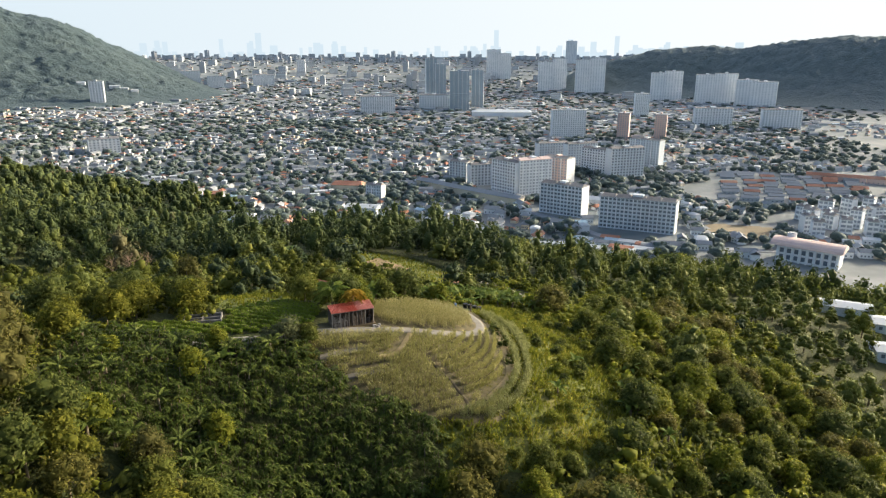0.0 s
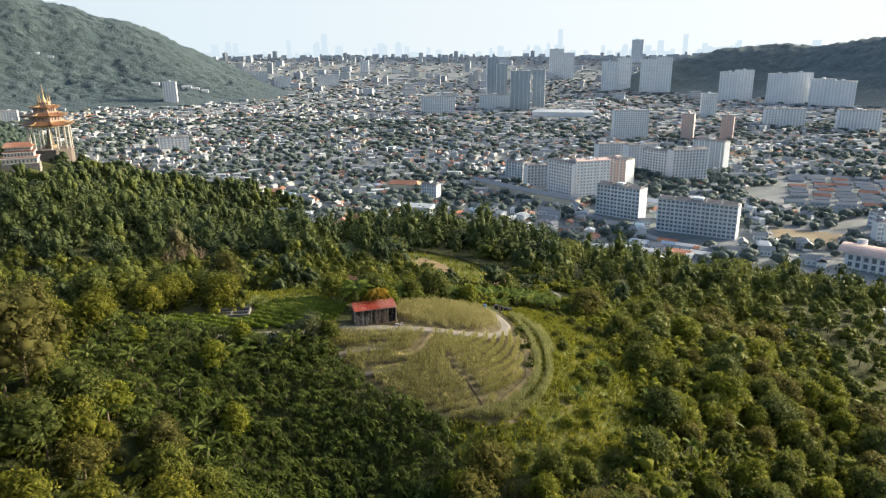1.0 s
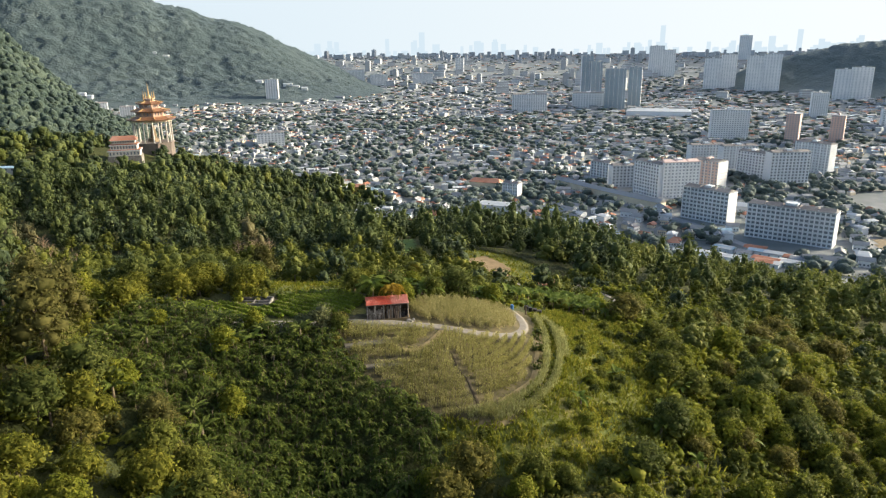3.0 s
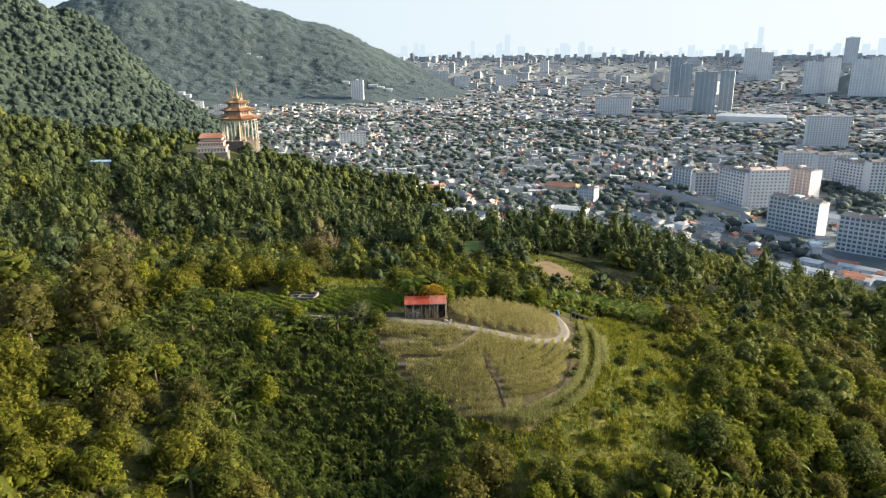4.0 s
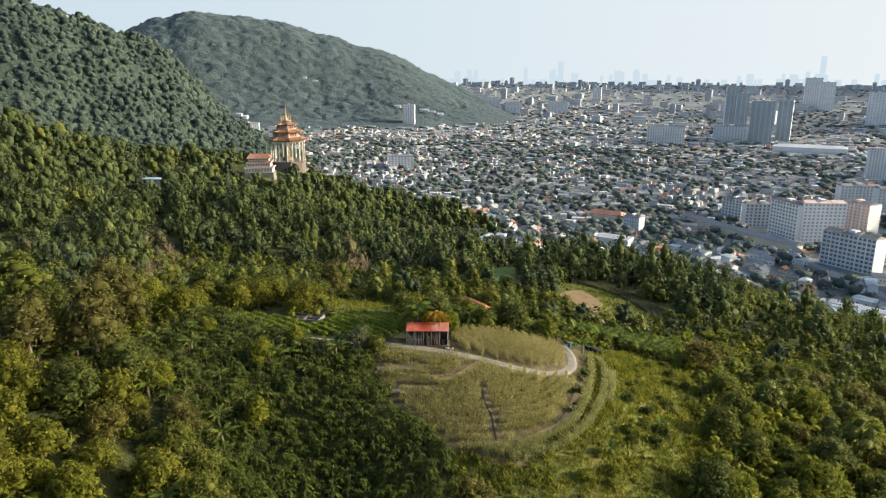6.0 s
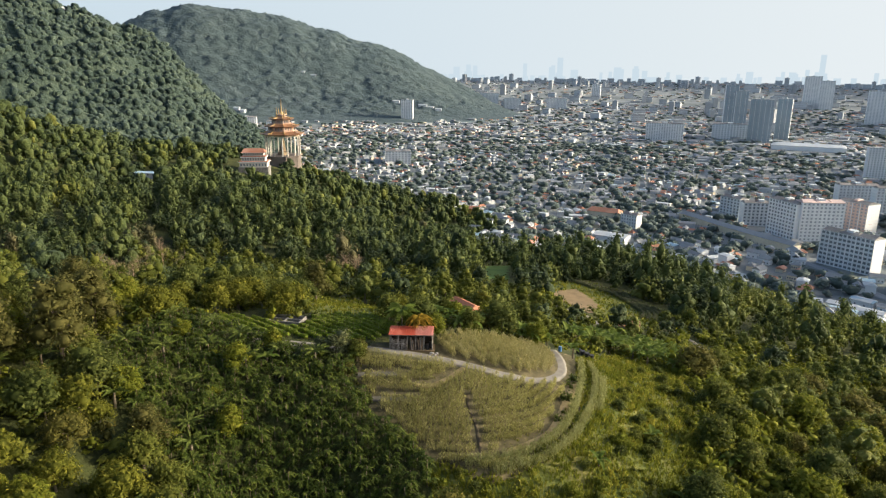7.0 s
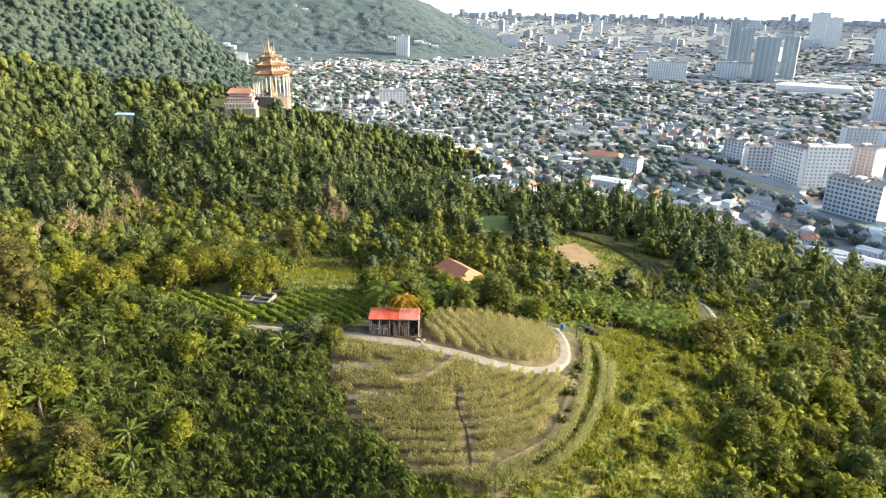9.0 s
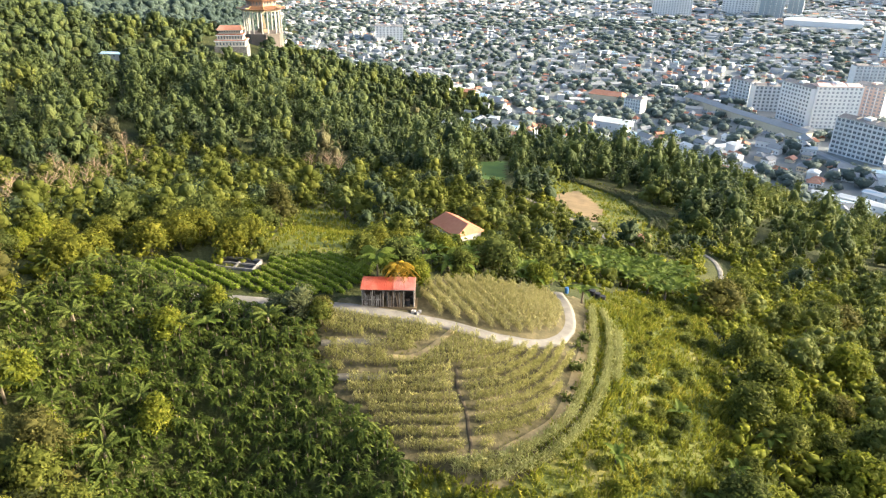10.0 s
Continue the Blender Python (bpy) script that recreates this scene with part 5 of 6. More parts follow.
for z0, a, b, h in ((4.2, 13, 7, 5.0), (9.2, 11, 6, 4.4), (14.4, 9.5, 5, 3.0)):
    part("wall", Shape().box(-a, -b, z0, a, b, z0 + h), PALESTONE, hall)
    part("balcony", Shape().box(-a - 1, -b - 1, z0 + h - 0.9, a + 1, b + 1, z0 + h - 0.3), WHITEWALL, hall)
    part("eave", Shape().box(-a - 0.6, -b - 0.6, z0 + h - 0.28, a + 0.6, b + 0.6, z0 + h + 0.25), TERRACOTTA, hall)
    for j in range(9):
        x = -a + 2 * a * (j + 0.5) / 9
        part("window", Shape().box(x - 0.6, -b - 0.08, z0 + 1.0, x + 0.6, -b + 0.1, z0 + 3.2), WINDOW, hall)
s = Shape()
s.add([(-11.5, -7, 17.2), (11.5, -7, 17.2), (11.5, 7, 17.2), (-11.5, 7, 17.2), (-9, 0, 20.4), (9, 0, 20.4)], [(0, 1, 5, 4), (2, 3, 4, 5), (3, 2, 1, 0)], [(0, 4, 3), (1, 2, 5)])
part("roof", s, TERRACOTTA, hall, "terracotta tiled roof")

# ---- town: tall buildings ----


def block(x, y, length, depth, height, yaw, wall_m, label, storey=3.0, bay=3.6, name="apartment_block", group="apartment blocks", roof_m=None, ribs=True, bars=0.46, glass_m=None):
    """A block of flats: walls, window rows on each floor, floor bands, stair heads and a flat roof with a parapet."""
    ob = thing(name, pose(x, y, float(ground_z(x, y)), 0, 0, yaw), label, "building", group)
    a, b = length / 2, depth / 2
    part("wall", Shape().box(-a, -b, -3, a, b, height), wall_m, ob)
    floors, bays = max(2, int(height / storey)), max(2, int(length / bay))
    wins, bands = Shape(), Shape()
    for f in range(floors):
        z = height * (f + 0.30) / floors
        for sgn in (-1, 1):
            for i in range(bays):
                xx = -a + length * (i + 0.5) / bays
                w = length / bays * bars / 2
                y0, y1 = sorted((sgn * b, sgn * (b + 0.12)))
                wins.box(xx - w, y0, z, xx + w, y1, z + height / floors * 0.52)
        bands.box(-a - 0.25, -b - 0.45, height * f / floors, a + 0.25, b + 0.45, height * f / floors + 0.35)
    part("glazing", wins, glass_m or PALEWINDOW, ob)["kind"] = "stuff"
    part("banding", bands, wall_m, ob)["kind"] = "stuff"
    if ribs:
        rb = Shape()
        for i in range(0, bays + 1, 2):
            xx = -a + length * i / bays
            rb.box(xx - 0.25, -b - 0.7, 0, xx + 0.25, b + 0.7, height + 0.4)
        part("ribbing", rb, WHITEWALL, ob)["kind"] = "stuff"
    top = Shape().box(-a - 0.5, -b - 0.6, height, a + 0.5, b + 0.6, height + 0.5)
    if height < 40:
        for i in range(max(1, int(length / 11))):
            w = length / max(1, int(length / 11))
            x0, x1 = -a + i * w + 0.4, -a + (i + 1) * w - 0.4
            section = Shape().add([(x0, -b, height + 0.5), (x1, -b, height + 0.5), (x1, b, height + 0.5), (x0, b, height + 0.5), (x0 + 0.5, 0, height + 2.3), (x1 - 0.5, 0, height + 2.3)], [(0, 1, 5, 4), (2, 3, 4, 5)], [(0, 4, 3), (1, 2, 5)])
            part("roof_section", section, roof_m or BROWNROOF, ob)
    part("roof", top, roof_m or GREYROOF, ob)
    part("stair_head", Shape().box(-a * 0.15, -b * 0.5, height + 0.5, a * 0.12, b * 0.5, height + 3.0), wall_m, ob)
    return ob


WF, GF = "white slab block of flats with rows of windows", "pale grey slab block of flats"
block(154, 522, 58, 12, 25, -27, GREYWALL, "long pale blue-grey slab block of flats", bay=3.2, bars=0.66, glass_m=WINDOW)
block(105, 578, 40, 12, 26, -38, GREYWALL, "pale blue-grey slab block of flats", bay=3.2, bars=0.66, glass_m=WINDOW)
block(66, 680, 34, 13, 32, -52, WHITEWALL, WF, glass_m=WINDOW)
block(90, 676, 36, 13, 34, 22, WHITEWALL, "white slab block of flats with a pale pink roof", roof_m=PINKWALL)
block(20, 742, 24, 11, 21, -40, GREYWALL, GF, glass_m=WINDOW)
block(44, 720, 34, 11, 22, 18, GREYWALL, GF, glass_m=WINDOW)
block(126, 735, 30, 16, 27, -40, PINKWALL, "salmon pink block of flats")
block(142, 886, 42, 12, 23, 18, GREYWALL, GF)
block(174, 858, 42, 12, 26, 18, GREYWALL, GF)
block(180, 794, 34, 12, 28, -48, WHITEWALL, WF, glass_m=WINDOW)
block(208, 772, 42, 12, 32, 16, GREYWALL, GF, glass_m=WINDOW)
block(252, 840, 40, 13, 33, -45, GREYWALL, GF)
block(208, 1140, 56, 14, 44, 4, WHITEWALL, WF)
block(292, 1108, 18, 22, 42, -20, PINKWALL, "salmon pink tower of flats", ribs=False)
block(352, 1108, 18, 22, 40, -20, PINKWALL, "salmon pink tower of flats", ribs=False)
block(435, 1516, 30, 26, 48, -10, WHITEWALL, "white residential tower in the town")
for x, y, l, h, yaw in ((618, 1990, 48, 76, -14), (652, 1975, 48, 80, -14), (700, 1850, 56, 74, -20), (742, 1830, 56, 76, -20), (768, 1760, 52, 64, -26), (800, 1730, 58, 60, -26), (340, 2325, 48, 92, -6), (386, 2318, 44, 98, -6), (444, 2230, 44, 100, -10), (490, 2222, 48, 102, -10), (195, 2715, 52, 110, 0), (238, 2710, 46, 96, 0), (658, 3624, 55, 110, -8)):
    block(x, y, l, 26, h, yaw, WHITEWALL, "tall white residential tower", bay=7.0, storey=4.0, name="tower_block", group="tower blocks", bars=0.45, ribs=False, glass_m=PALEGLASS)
for x, y, l, w, h, yaw in ((-32, 1900, 30, 30, 118, 6), (-8, 1890, 28, 30, 104, 6), (39, 1665, 46, 30, 92, 0), (87, 1750, 30, 30, 92, -4)):
    block(x, y, l, w, h, yaw, GLASSWALL, "blue glass-walled tower block", bay=5.0, storey=4.0, name="tower_block", group="tower blocks", bars=0.7)
block(-21, 1715, 76, 40, 34, 2, WHITEWALL, "white podium building below the glass towers", bay=6.0, storey=4.0)
block(-868, 1745, 33, 20, 52, 20, WHITEWALL, "white tower block below the mountain", bay=6.0, storey=4.0)
block(-590, 2923, 34, 30, 56, 8, WHITEWALL, "white tower block in the town", bay=6.0, storey=4.0)
for x, y, l, h, yaw in ((-840, 2330, 60, 36, 20), (-760, 2345, 60, 40, 18), (-625, 2435, 72, 38, 14), (-149, 1583, 78, 38, 5), (515, 1315, 68, 33, -10), (617, 1256, 66, 35, -14), (-476, 955, 40, 20, 30)):
    block(x, y, l, 20, h, yaw, WHITEWALL, "white mid-rise block in the town", bay=5.0)
block(-1090, 1330, 48, 18, 30, 35, WHITEWALL, "white apartment block behind the temple hill", bay=5.0)
block(-1010, 1330, 30, 18, 24, 30, WHITEWALL, "white apartment block behind the temple hill", bay=5.0)
for x, y, l in ((-1228, 1806, 22), (-1255, 1795, 12), (-908, 713, 12), (-900, 722, 8)):
    house("hillside_house", pose(x, y, float(ground_z(x, y)) + 5.0, 0, 0, 25), l, 9, 4, 1.6, WHITEWALL, PALEROOF, "white house high on the wooded mountain", "hillside houses")
for x, y, l in ((-960, 1850, 20), (-887, 1882, 26), (-862, 1884, 20), (-835, 1883, 18), (-1270, 1506, 16), (-1244, 1500, 12)):
    house("hillside_house", pose(x, y, float(ground_z(x, y)) + 3.0, 0, 0, 18), l, 12, 9, 2.4, WHITEWALL, PALEROOF, "white house row at the mountain's foot", "hillside houses", windows=5)
tagged(block(-66, 655, 16, 9, 12, -20, WHITEWALL, "small white office building", bay=2.5), group="town buildings")
house("warehouse", pose(-98, 692, 0, 0, 0, -8), 32, 16, 6, 3, CREAM, TERRACOTTA, "long low building with an orange roof", hip=3)
house("warehouse", pose(-71, 587, float(ground_z(-71, 587)) + 1, 0, 0, -10), 28, 16, 5, 1.5, GREYWALL, PALEROOF, "low warehouse with a pale metal roof")
house("warehouse", pose(130, 1530, 0, 0, 0, -4), 130, 50, 9, 4, WHITEWALL, PALEROOF, "large white-roofed market building", hip=10)
house("warehouse", pose(141, 625, 0, 0, 0, -30), 36, 14, 5, 2, WHITEWALL, PALEROOF, "long white-roofed hall behind the flats", hip=2)
# curved terrace of shophouses
line = smooth_line([(-22, 708), (-5, 690), (14, 668), (34, 648), (54, 628), (72, 612)], 4)
for i in range(0, len(line) - 1, 2):
    d = line[min(i + 2, len(line) - 1)] - line[i]
    house("shophouse", pose(float(line[i][0]), float(line[i][1]), 0, 0, 0, math.degrees(math.atan2(d[1], d[0]))), 8.2, 10, 7.5, 2.4, CREAM, GREYROOF, "cream terraced shophouse with a grey roof", "shophouse terrace", windows=2)
# assembly hall with a vaulted pink roof and a round tower
hallb = thing("assembly_hall", pose(246, 436, float(ground_z(246, 436)), 0, 0, -40), "white colonnaded hall with a curved pink roof", "building")
part("wall", Shape().box(-19, -7, -2, 19, 7, 11), WHITEWALL, hallb)
s = Shape()
arc = np.linspace(0, np.pi, 9)
v = np.concatenate([np.column_stack((np.full(9, x), -9.5 * np.cos(arc), 10.8 + 4.2 * np.sin(arc))) for x in (-23, 21)])
s.add(v, [(i, i + 1, i + 10, i + 9) for i in range(8)], [(0, i + 1, i) for i in range(1, 8)])
s.add(v[9:], t=[(0, i, i + 1) for i in range(1, 8)])
part("roof", s, surf("pale_pink_roof", ((0.62, 0.46, 0.42), (0.74, 0.58, 0.53)), 0.1, 1.0, 0.7), hallb, "pale pink vaulted roof")
for i in range(9):
    x = -18 + i * 4.5
    part("pillar", Shape().box(x - 0.5, -8.6, -2, x + 0.5, -7.4, 10.6), WHITEWALL, hallb)
for i in range(8):
    x = -15.7 + i * 4.5
    for z in (1.5, 6):
        part("window", Shape().box(x - 1.2, -7.1, z, x + 1.2, -6.95, z + 3), WINDOW, hallb)
tw = thing("round_tower", pose(240, 450, float(ground_z(240, 450)), 0, 0, 0), "banded white round tower", "tower")
for i in range(6):
    part("storey", Shape().tube([(0, 0, 3.0 * i - 1), (0, 0, 3.0 * i + 1.8)], (3, 3), 14), WHITEWALL, tw)
    part("band", Shape().tube([(0, 0, 3.0 * i + 0.8), (0, 0, 3.0 * i + 2.0)], (2.6, 2.6), 14), WINDOW, tw)

# market roofs below the flats
r = np.random.default_rng(91)
ROOFS = (PALEROOF, BLUEROOF, TERRACOTTA, GREYROOF, PALEROOF)
for i in range(18):
    x, y = 86 + 66 * r.random(), 448 + 44 * r.random()
    house("market_shed", pose(x, y, float(ground_z(x, y)), 0, 0, -24 + 6 * r.normal()), 9 + 7 * r.random(), 6 + 3 * r.random(), 3.2 + r.random(), 0.8, GREYWALL, ROOFS[i % 5], ("low market shed with a pale metal roof", "low market shed with a blue metal roof", "low market shed with a rusty red roof", "low market shed with a grey roof", "low market shed with a pale metal roof")[i % 5], "market sheds", windows=2)
# walk-up flats on the right of the hall
for i in range(4):
    for j in range(4):
        x, y = 284 + 22 * i + 8 * j + 3 * r.normal(), 500 + 21 * j + 4 * i + 3 * r.normal()
        block(x, y, 8 + 3 * r.random(), 8, 11 + 4 * r.random(), -30 + 25 * r.normal(), WHITEWALL, "small white walk-up block of flats", bay=2.8, name="walk_up_flats", group="walk-up flats", bars=0.75)
# rows of terraced houses
for i in range(10):
    for j in range(7):
        x, y = 275 + 20 * j + 6 * i + 2 * r.normal(), 640 + 15 * i - 5 * j + 2 * r.normal()
        if r.random() < 0.85:
            red = r.random() < 0.15
            house("terraced_house", pose(x, y, 0, 0, 0, -14 + 4 * r.normal()), 12 + 5 * r.random(), 7, 3.4, 1.7, TOWNWALL, TERRACOTTA if red else GREYROOF, "low terrace of houses with a red pitched roof" if red else "low terrace of houses with a grey pitched roof", "house terraces", windows=4)
for i in range(7):
    house("terraced_house", pose(415 + 17 * i, 748 - 9 * i, 0, 0, 0, -28), 18, 9, 6, 2.2, PINKWALL, TERRACOTTA, "pink terrace of houses with red roofs", "house terraces", windows=4)
YELLOW = surf("yellow_render", ((0.62, 0.42, 0.10), (0.72, 0.52, 0.16)), 0.1, 1.0, 0.8)
house("town_hall", pose(-206, 598, float(ground_z(-206, 598)) + 0.5, 0, 0, 10), 15, 9, 7, 2, YELLOW, TERRACOTTA, "bright yellow building at the wood's edge", windows=4)
house("shed", pose(-190, 594, float(ground_z(-190, 594)) + 0.5, 0, 0, 10), 9, 7, 5, 1.2, WHITEWALL, BLUEROOF, "small shed with a bright blue roof", windows=2)
patch("playing_field", [(205, 500), (255, 492), (268, 534), (220, 548)], 0.15, 4.0, surf("dry_pitch", ((0.20, 0.16, 0.10), (0.30, 0.25, 0.17)), 0.05, 0.5, 0.95), "bare brown playing field in the town", 2.0)
track("road", smooth_line([(190, 478), (206, 530), (236, 600), (262, 640)], 8), 7.0, ASPHALT, "pale town road past the flats", 0.2)
track("road", smooth_line([(-60, 742), (-14, 690), (22, 650), (60, 606), (96, 556), (128, 498), (180, 470), (300, 452)], 8), 8.0, ASPHALT, "town road along the shophouses", 0.2)

# ---- town: low houses ----
def small_house(l, w, h, rh, m_wall, m_roof, hip):
    s = Shape().box(-l / 2, -w / 2, -1, l / 2, w / 2, h, m_wall)
    a, b = l / 2 + 0.5, w / 2 + 0.5
    s.add([(-a, -b, h - 0.1), (a, -b, h - 0.1), (a, b, h - 0.1), (-a, b, h - 0.1), (-a + hip, 0, h + rh), (a - hip, 0, h + rh)], [(0, 1, 5, 4), (2, 3, 4, 5)], [(0, 4, 3), (1, 2, 5)], m_roof)
    return s


TOWN_MATS = [TOWNWALL, CREAM, TERRACOTTA, GREYROOF, PALEROOF, BLUEROOF]
TOWN = [small_house(13, 9, 4.5, 2.6, 0, 2, 2.5), small_house(16, 9, 6.5, 2.4, 0, 3, 0), small_house(11, 9, 5.5, 2.5, 1, 3, 3), small_house(20, 11, 5.5, 1.6, 0, 4, 0), small_house(14, 10, 8.5, 1.2, 0, 4, 2), small_house(24, 10, 7, 2.6, 0, 3, 0), small_house(12, 8, 4, 2.0, 1, 2, 0), small_house(16, 12, 4.5, 1.2, 0, 5, 0), small_house(15, 12, 12, 0.8, 0, 4, 1)]
TOWN_P = np.array((0.17, 0.24, 0.18, 0.09, 0.05, 0.14, 0.09, 0.03, 0.01))
SITES = np.array(((154, 522, 42), (105, 578, 32), (66, 680, 26), (90, 676, 26), (44, 720, 24), (126, 735, 26), (174, 858, 34), (208, 772, 30), (252, 840, 28), (246, 436, 32), (-66, 655, 14), (-98, 692, 20), (-71, 587, 20), (130, 1530, 75), (208, 1140, 35), (141, 625, 22), (118, 470, 34), (320, 540, 50), (300, 668, 60), (350, 700, 70), (345, 745, 50), (465, 722, 60), (-200, 597, 16)))


def green_site(x, y):
    """Where the town has trees rather than houses."""
    n = smooth_noise(x, y, 420, 3.3) * 0.55 + smooth_noise(x, y, 150, 8.0) * 0.6
    return n > 0.06


def clear_of_sites(x, y):
    ok = np.ones(x.shape, bool)
    for sx, sy, sr in SITES:
        ok &= np.hypot(x - sx, y - sy) > sr
    return ok & ~inside(x, y, [(-30, 705), (60, 605), (85, 615), (-10, 722)]) & ~inside(x, y, [(200, 500), (260, 500), (270, 540), (215, 552)])


def lay_houses(x0, x1, y0, y1, step, seed, fill):
    px, py, r = jittered(x0, x1, y0, y1, step, seed)
    px, py = px * 0.75 + 0.25 * np.round(px / step) * step, py
    g = ground_z(px, py)
    flat = (g < 8) | (np.abs(g - city_plain(np.hypot(px, py))) < 3)
    keep = flat & (px > -0.80 * py - 60) & (px < 0.72 * py + 40) & clear_of_sites(px, py) & ~(green_site(px, py) & (r.random(len(px)) < 0.85)) & (r.random(len(px)) < fill)
    px, py, g = px[keep], py[keep], g[keep]
    turn = 0.5 * np.round(smooth_noise(px, py, 600, 1.0) * 4) / 2 + 0.06 * r.normal(size=len(px)) + np.where(r.random(len(px)) < 0.3, np.pi / 2, 0)
    return px, py, g, turn, r


px, py, g, turn, r = lay_houses(-700, 420, 440, 640, 10.5, 51, 0.5)
order = np.argsort(py)[:260]
protos_h = {}
LABELS = ("low house with a terracotta roof", "two-storey house with a grey roof", "cream house with a grey hipped roof", "workshop with a pale metal roof", "white building with a shallow pale roof", "terrace of houses with a grey roof", "small cream house with a red roof", "shed with a blue metal roof", "white flat-roofed shop building")
SPECS = ((13, 9, 4.5, 2.6, WHITEWALL, TERRACOTTA, 2.5), (16, 9, 6.5, 2.4, WHITEWALL, GREYROOF, 0), (11, 9, 5.5, 2.5, CREAM, GREYROOF, 3), (20, 11, 5.5, 1.6, WHITEWALL, PALEROOF, 0), (14, 10, 8.5, 1.2, WHITEWALL, PALEROOF, 2), (24, 10, 7, 2.6, WHITEWALL, GREYROOF, 0), (12, 8, 4, 2.0, CREAM, TERRACOTTA, 0), (16, 12, 4.5, 1.2, WHITEWALL, BLUEROOF, 0), (15, 12, 12, 0.8, WHITEWALL, PALEROOF, 1))
for i in order:
    kx = int(r.choice(9, p=TOWN_P))
    m = pose(float(px[i]), float(py[i]), float(g[i]), 0, 0, math.degrees(float(turn[i])))
    if kx not in protos_h:
        l, w, h, rh, wm, rm, hip = SPECS[kx]
        protos_h[kx] = house("town_house", m, l * 0.55, w * 0.64, h * 0.66, rh * 0.8, wm, rm, LABELS[kx] + " in the town", "town houses", hip, 4)
    else:
        copy_thing(protos_h[kx], m)
rest = np.setdiff1d(np.arange(len(px)), order)
allx, ally, allg, allt = [px[rest]], [py[rest]], [g[rest]], [turn[rest]]
for x0, x1, y0, y1, step, seed, fill in ((-900, 520, 640, 1100, 10.5, 52, 0.55), (-1200, 850, 1100, 1800, 14, 53, 0.55), (-1900, 1600, 1800, 2700, 22, 54, 0.6), (-2600, 2300, 2700, 4700, 60, 55, 0.8)):
    a, b, c, d, r2 = lay_houses(x0, x1, y0, y1, step, seed, fill)
    allx.append(a), ally.append(b), allg.append(c), allt.append(d)
ax, ay, ag, at_ = (np.concatenate(q) for q in (allx, ally, allg, allt))
n = len(ax)
far_size = np.clip(ay / 1400, 0.75, 1.9) * (0.5 + 0.35 * rng.random(n))
size = np.column_stack((far_size, far_size, 0.42 + 0.28 * rng.random(n)))
tagged(new("town_houses", scattered(TOWN, rng.choice(9, n, p=TOWN_P), np.column_stack((ax, ay, ag)), size, at_).mesh("town_houses", TOWN_MATS)), "dense low houses with grey, white and red roofs", "houses", kind="stuff")
# mid-rise boxes scattered through the far town
m_ = 420
fx = rng.uniform(-1900, 1700, m_)
fy = rng.uniform(1900, 4500, m_)
fg = ground_z(fx, fy)
ok = (np.abs(fg - city_plain(np.hypot(fx, fy))) < 3) & (np.abs(fx) < 0.62 * fy)
MIDRISE = [Shape().box(-18, -8, -3, 18, 8, 24, 0).box(-18.3, -8.3, 5, 18.3, 8.3, 6.6, 1).box(-18.3, -8.3, 10, 18.3, 8.3, 11.6, 1).box(-18.3, -8.3, 15, 18.3, 8.3, 16.6, 1), Shape().box(-10, -10, -3, 10, 10, 40, 0).box(-3, -3, 40, 3, 3, 43, 0)]
fx, fy, fg = fx[ok], fy[ok], fg[ok]
tagged(new("town_buildings", scattered(MIDRISE, rng.choice(2, len(fx), p=(0.8, 0.2)), np.column_stack((fx, fy, fg)), 0.6 + 0.5 * rng.random(len(fx)), rng.choice([0.1, 0.4, 1.6, -0.3], len(fx))).mesh("town_buildings", [TOWNWALL, GREYWALL])), "pale mid-rise buildings in the far town", "buildings", kind="stuff")

# town trees
def puff(seed):
    r = np.random.default_rng(seed)
    s = Shape()
    lobe(s, np.array((0, 0, 3.2)), np.array((4.6, 4.6, 2.9)), 1, 0, r, 0.26)
    leaves_on(s, np.array((0, 0, 3.2)), np.array((4.8, 4.8, 3.1)), 8, 2.4, 0, r)
    return s


PUFFS = [puff(i) for i in range(4)]
tx, ty, tg = [], [], []
for x0, x1, y0, y1, step, seed in ((-750, 420, 440, 800, 11.5, 61), (-1000, 650, 800, 1400, 16.5, 62), (-1500, 1300, 1400, 2700, 31, 63), (-2200, 1900, 2700, 4300, 78, 64)):
    px, py, r = jittered(x0, x1, y0, y1, step, seed)
    g = ground_z(px, py)
    keep = ((g < 6.5) | (np.abs(g - city_plain(np.hypot(px, py))) < 3)) & (px > -0.8 * py - 60) & (px < 0.72 * py + 40) & clear_of_sites(px, py) & (green_site(px, py) | (r.random(len(px)) < 0.5))
    tx.append(px[keep]), ty.append(py[keep]), tg.append(g[keep])
tx, ty, tg = (np.concatenate(q) for q in (tx, ty, tg))
n = len(tx)
tagged(new("town_trees", scattered(PUFFS, rng.integers(0, 4, n), np.column_stack((tx, ty, tg)), np.column_stack((np.clip(ty / 900, 1, 1.7), np.clip(ty / 900, 1, 1.7), np.clip(1.15 - ty / 3500, 0.7, 1))) * (0.65 + 0.7 * rng.random((n, 1))), 6.28 * rng.random(n)).mesh("town_trees", [L_CITY], True)), "trees between the town's houses, greyed for haze", "trees", kind="stuff")

# forest on the mountains: one closed, lumpy canopy over each slope, with crowns that stand out of it
CLUMPS = [Shape() for _ in range(4)]
for i, s in enumerate(CLUMPS):
    lobe(s, np.zeros(3), np.array((1.0, 1.0, 0.9)), 1, 0, np.random.default_rng(30 + i), 0.28)


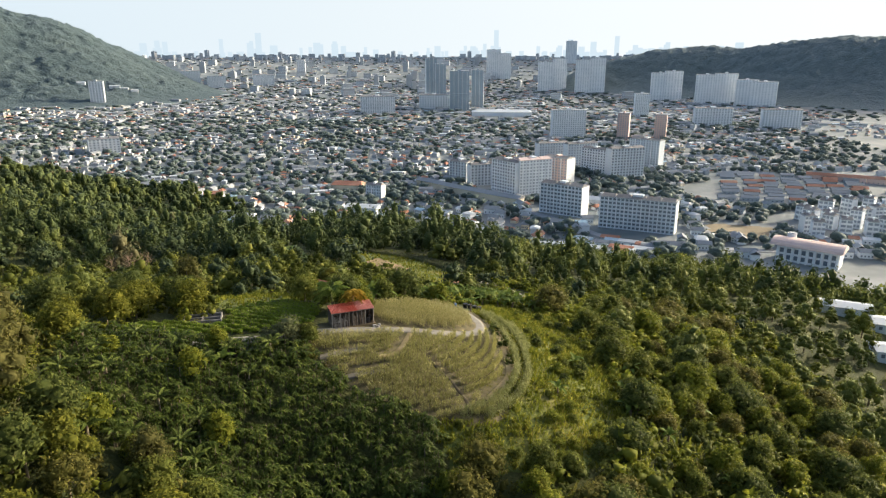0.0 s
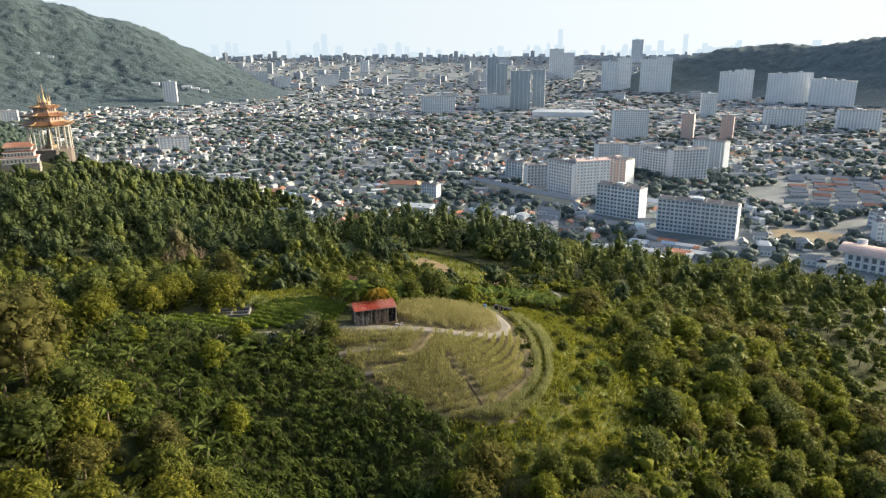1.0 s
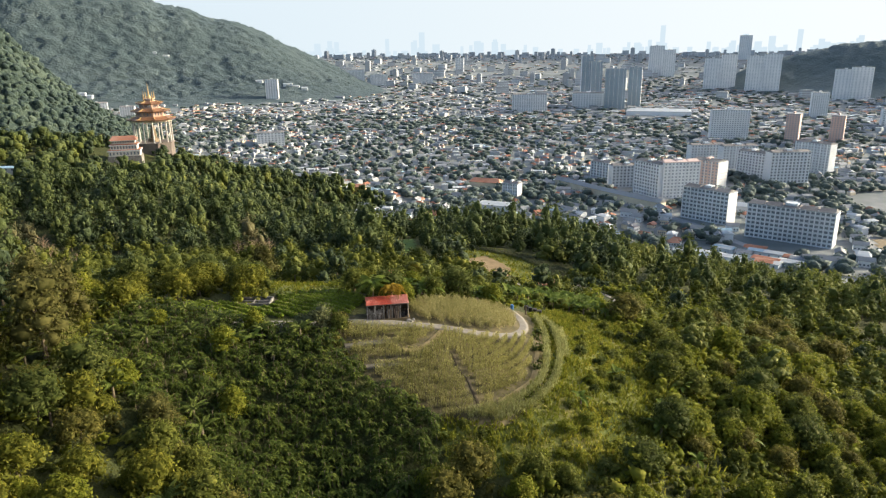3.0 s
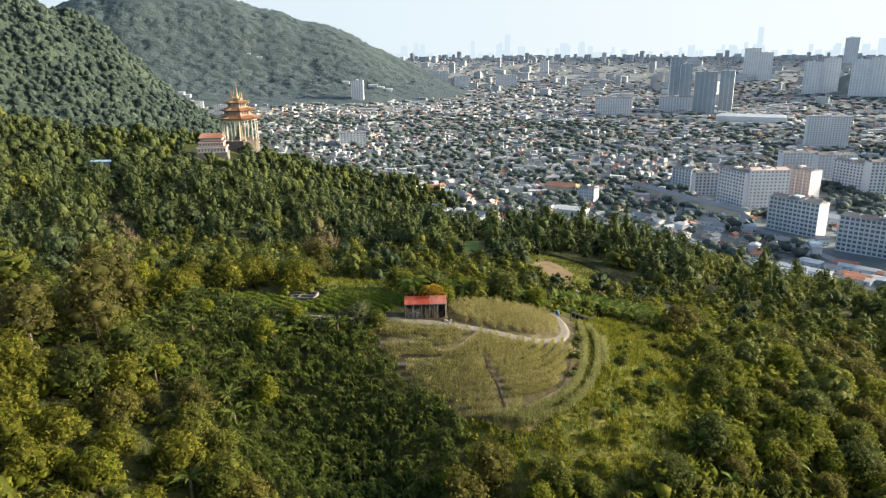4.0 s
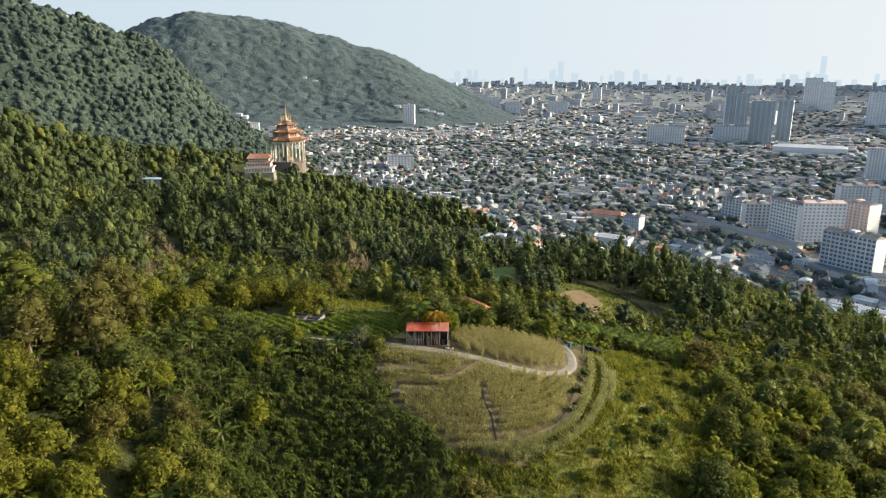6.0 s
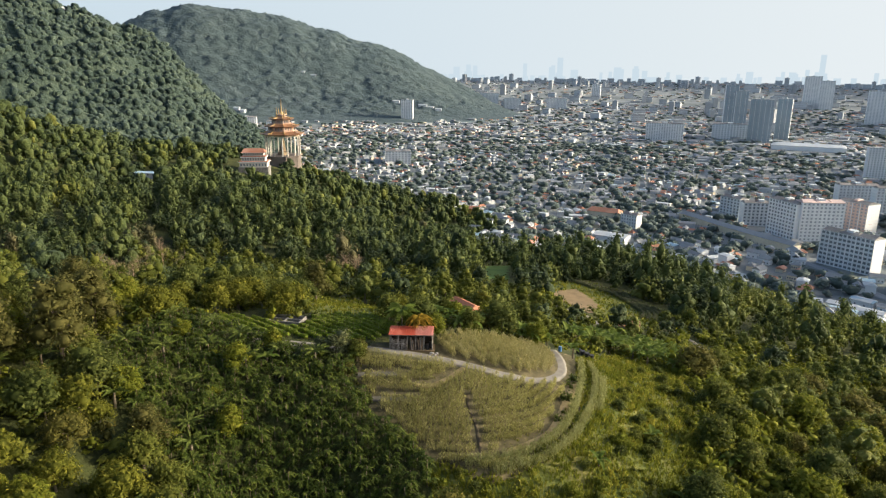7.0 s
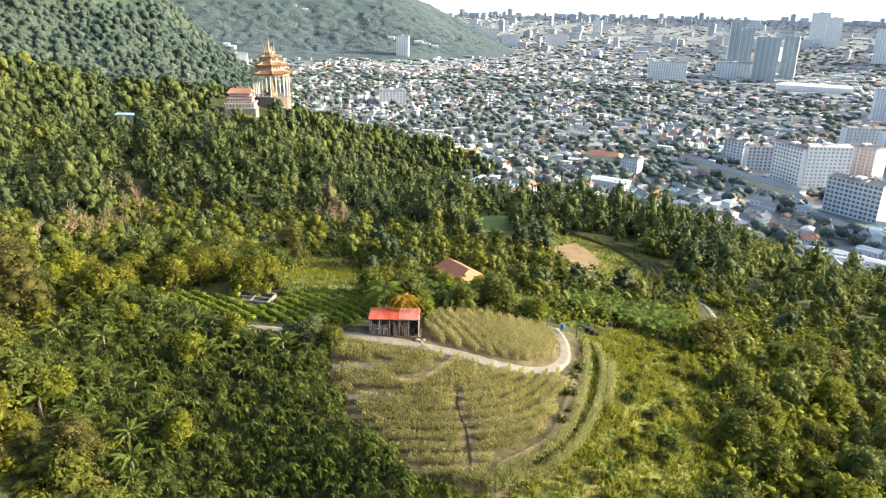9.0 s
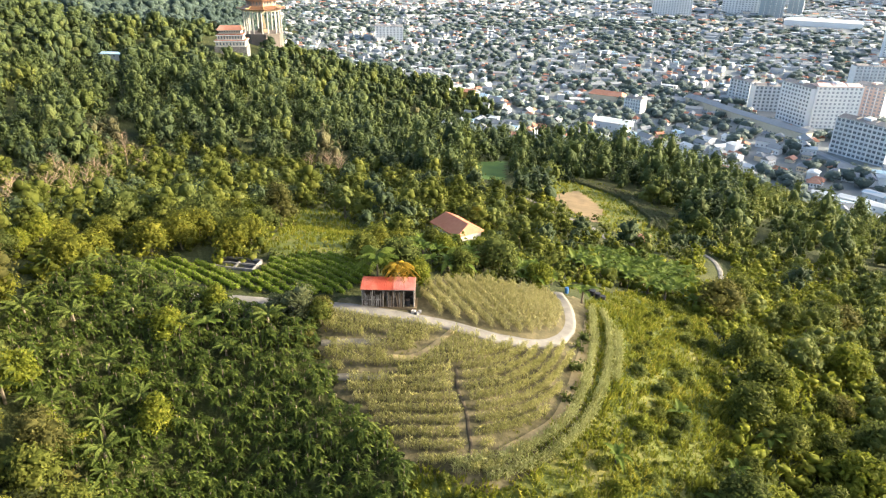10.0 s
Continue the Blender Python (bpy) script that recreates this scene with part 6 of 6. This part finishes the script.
def hill_forest(x0, x1, y0, y1, step, lump, seed, also, label, mt, every=0):
    hx, hy, r = jittered(x0, x1, y0, y1, step, seed)
    nx_, ny_ = len(np.arange(x0, x1, step)), len(np.arange(y0, y1, step))
    g, hr = ground_z(hx, hy), np.hypot(hx, hy)
    top = lump * (1.35 + 0.45 * smooth_noise(hx, hy, 61.0, 1.0) + 0.35 * smooth_noise(hx, hy, 27.0, 3.0) + 1.5 * (r.random(len(hx)) - 0.5))
    top = top * np.clip((g - np.maximum(6.4, city_plain(hr) + 3)) / 22, 0.02, 1)
    c = (np.arange(ny_ - 1)[:, None] * nx_ + np.arange(nx_ - 1)[None]).ravel()
    q = np.stack((c, c + 1, c + 1 + nx_, c + nx_), -1)
    mid = q[:, 0]
    q = q[also(hx[mid], hy[mid], hr[mid]) & (g[q].min(1) > 6.4) & (g[q] > city_plain(hr[q]) + 3).all(1)]
    used, inv = np.unique(q, return_inverse=True)
    v = np.column_stack((hx[used], hy[used], g[used] + top[used]))
    if every:
        pick = np.unique(q[:, 0])
        pick = pick[r.random(len(pick)) < every]
        n = len(pick)
        spots = np.column_stack((hx[pick], hy[pick], g[pick] + top[pick] - 1.5))
        size = step * (0.55 + 0.4 * r.random((n, 1))) * np.column_stack((np.ones(n), np.ones(n), 0.8 + 0.5 * r.random(n)))
        tagged(new("mountain_forest", scattered(CLUMPS, r.integers(0, 4, n), spots, size, 6.28 * r.random(n)).mesh("mountain_forest", [mt], True)), label, "forest", kind="stuff")
    tagged(new("mountain_forest", mesh_np("mountain_forest", v, inv.reshape(-1, 4), mats=[mt], smooth=True)), label, "forest", kind="stuff")


hill_forest(-1500, -380, 350, 1250, 6.5, 6.5, 71, lambda x, y, d: (d < 1320) & (x > -1.55 * y - 60) & ~((x > -610) & (y < 790)), "forest on the near mountain spur, tinted blue-green for haze", L_SPUR, 0.9)
hill_forest(-2300, -420, 700, 2600, 9.0, 6.5, 73, lambda x, y, d: (d >= 1300) & (x > -1.55 * y - 60), "forest on the mountain, tinted blue-green for haze", L_HILL)
hill_forest(150, 2000, 1300, 2700, 11.0, 5.0, 72, lambda x, y, d: x < 0.75 * y, "forest on the far ridge, green paled for haze", L_RIDGE)

# far skyline: boxes that glow an even pale blue in place of haze
far_mat = bpy.data.materials.new("skyline_haze_glow")
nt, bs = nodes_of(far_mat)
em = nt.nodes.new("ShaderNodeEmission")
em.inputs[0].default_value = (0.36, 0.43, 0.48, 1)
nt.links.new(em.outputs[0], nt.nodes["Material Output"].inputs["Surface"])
s = Shape()
r = np.random.default_rng(81)
for i in range(130):
    az = math.radians(r.uniform(-32, 25))
    x, y = 4650 * math.sin(az), 4650 * math.cos(az)
    h = 20 + 70 * r.random() ** 2.2
    w = 8 + 12 * r.random()
    z = float(city_plain(np.array(4650.0)))
    s.box(x - w, y - w, z - 20, x + w, y + w, z + h + 10)
for az, h, w in ((-14.6, 148, 15), (-17.4, 110, 10), (4.3, 168, 14), (2.6, 60, 16), (-10.1, 90, 20), (-8.7, 84, 18), (10.2, 110, 14), (12.0, 96, 16), (13.8, 130, 12)):
    x, y = 4600 * math.sin(math.radians(az)), 4600 * math.cos(math.radians(az))
    z = float(city_plain(np.array(4600.0)))
    s.box(x - w, y - w, z - 20, x + w, y + w, z + h)
tagged(new("skyline", s.mesh("skyline", [far_mat])), "far city skyline glowing pale blue in place of haze", "skyline", kind="structure")
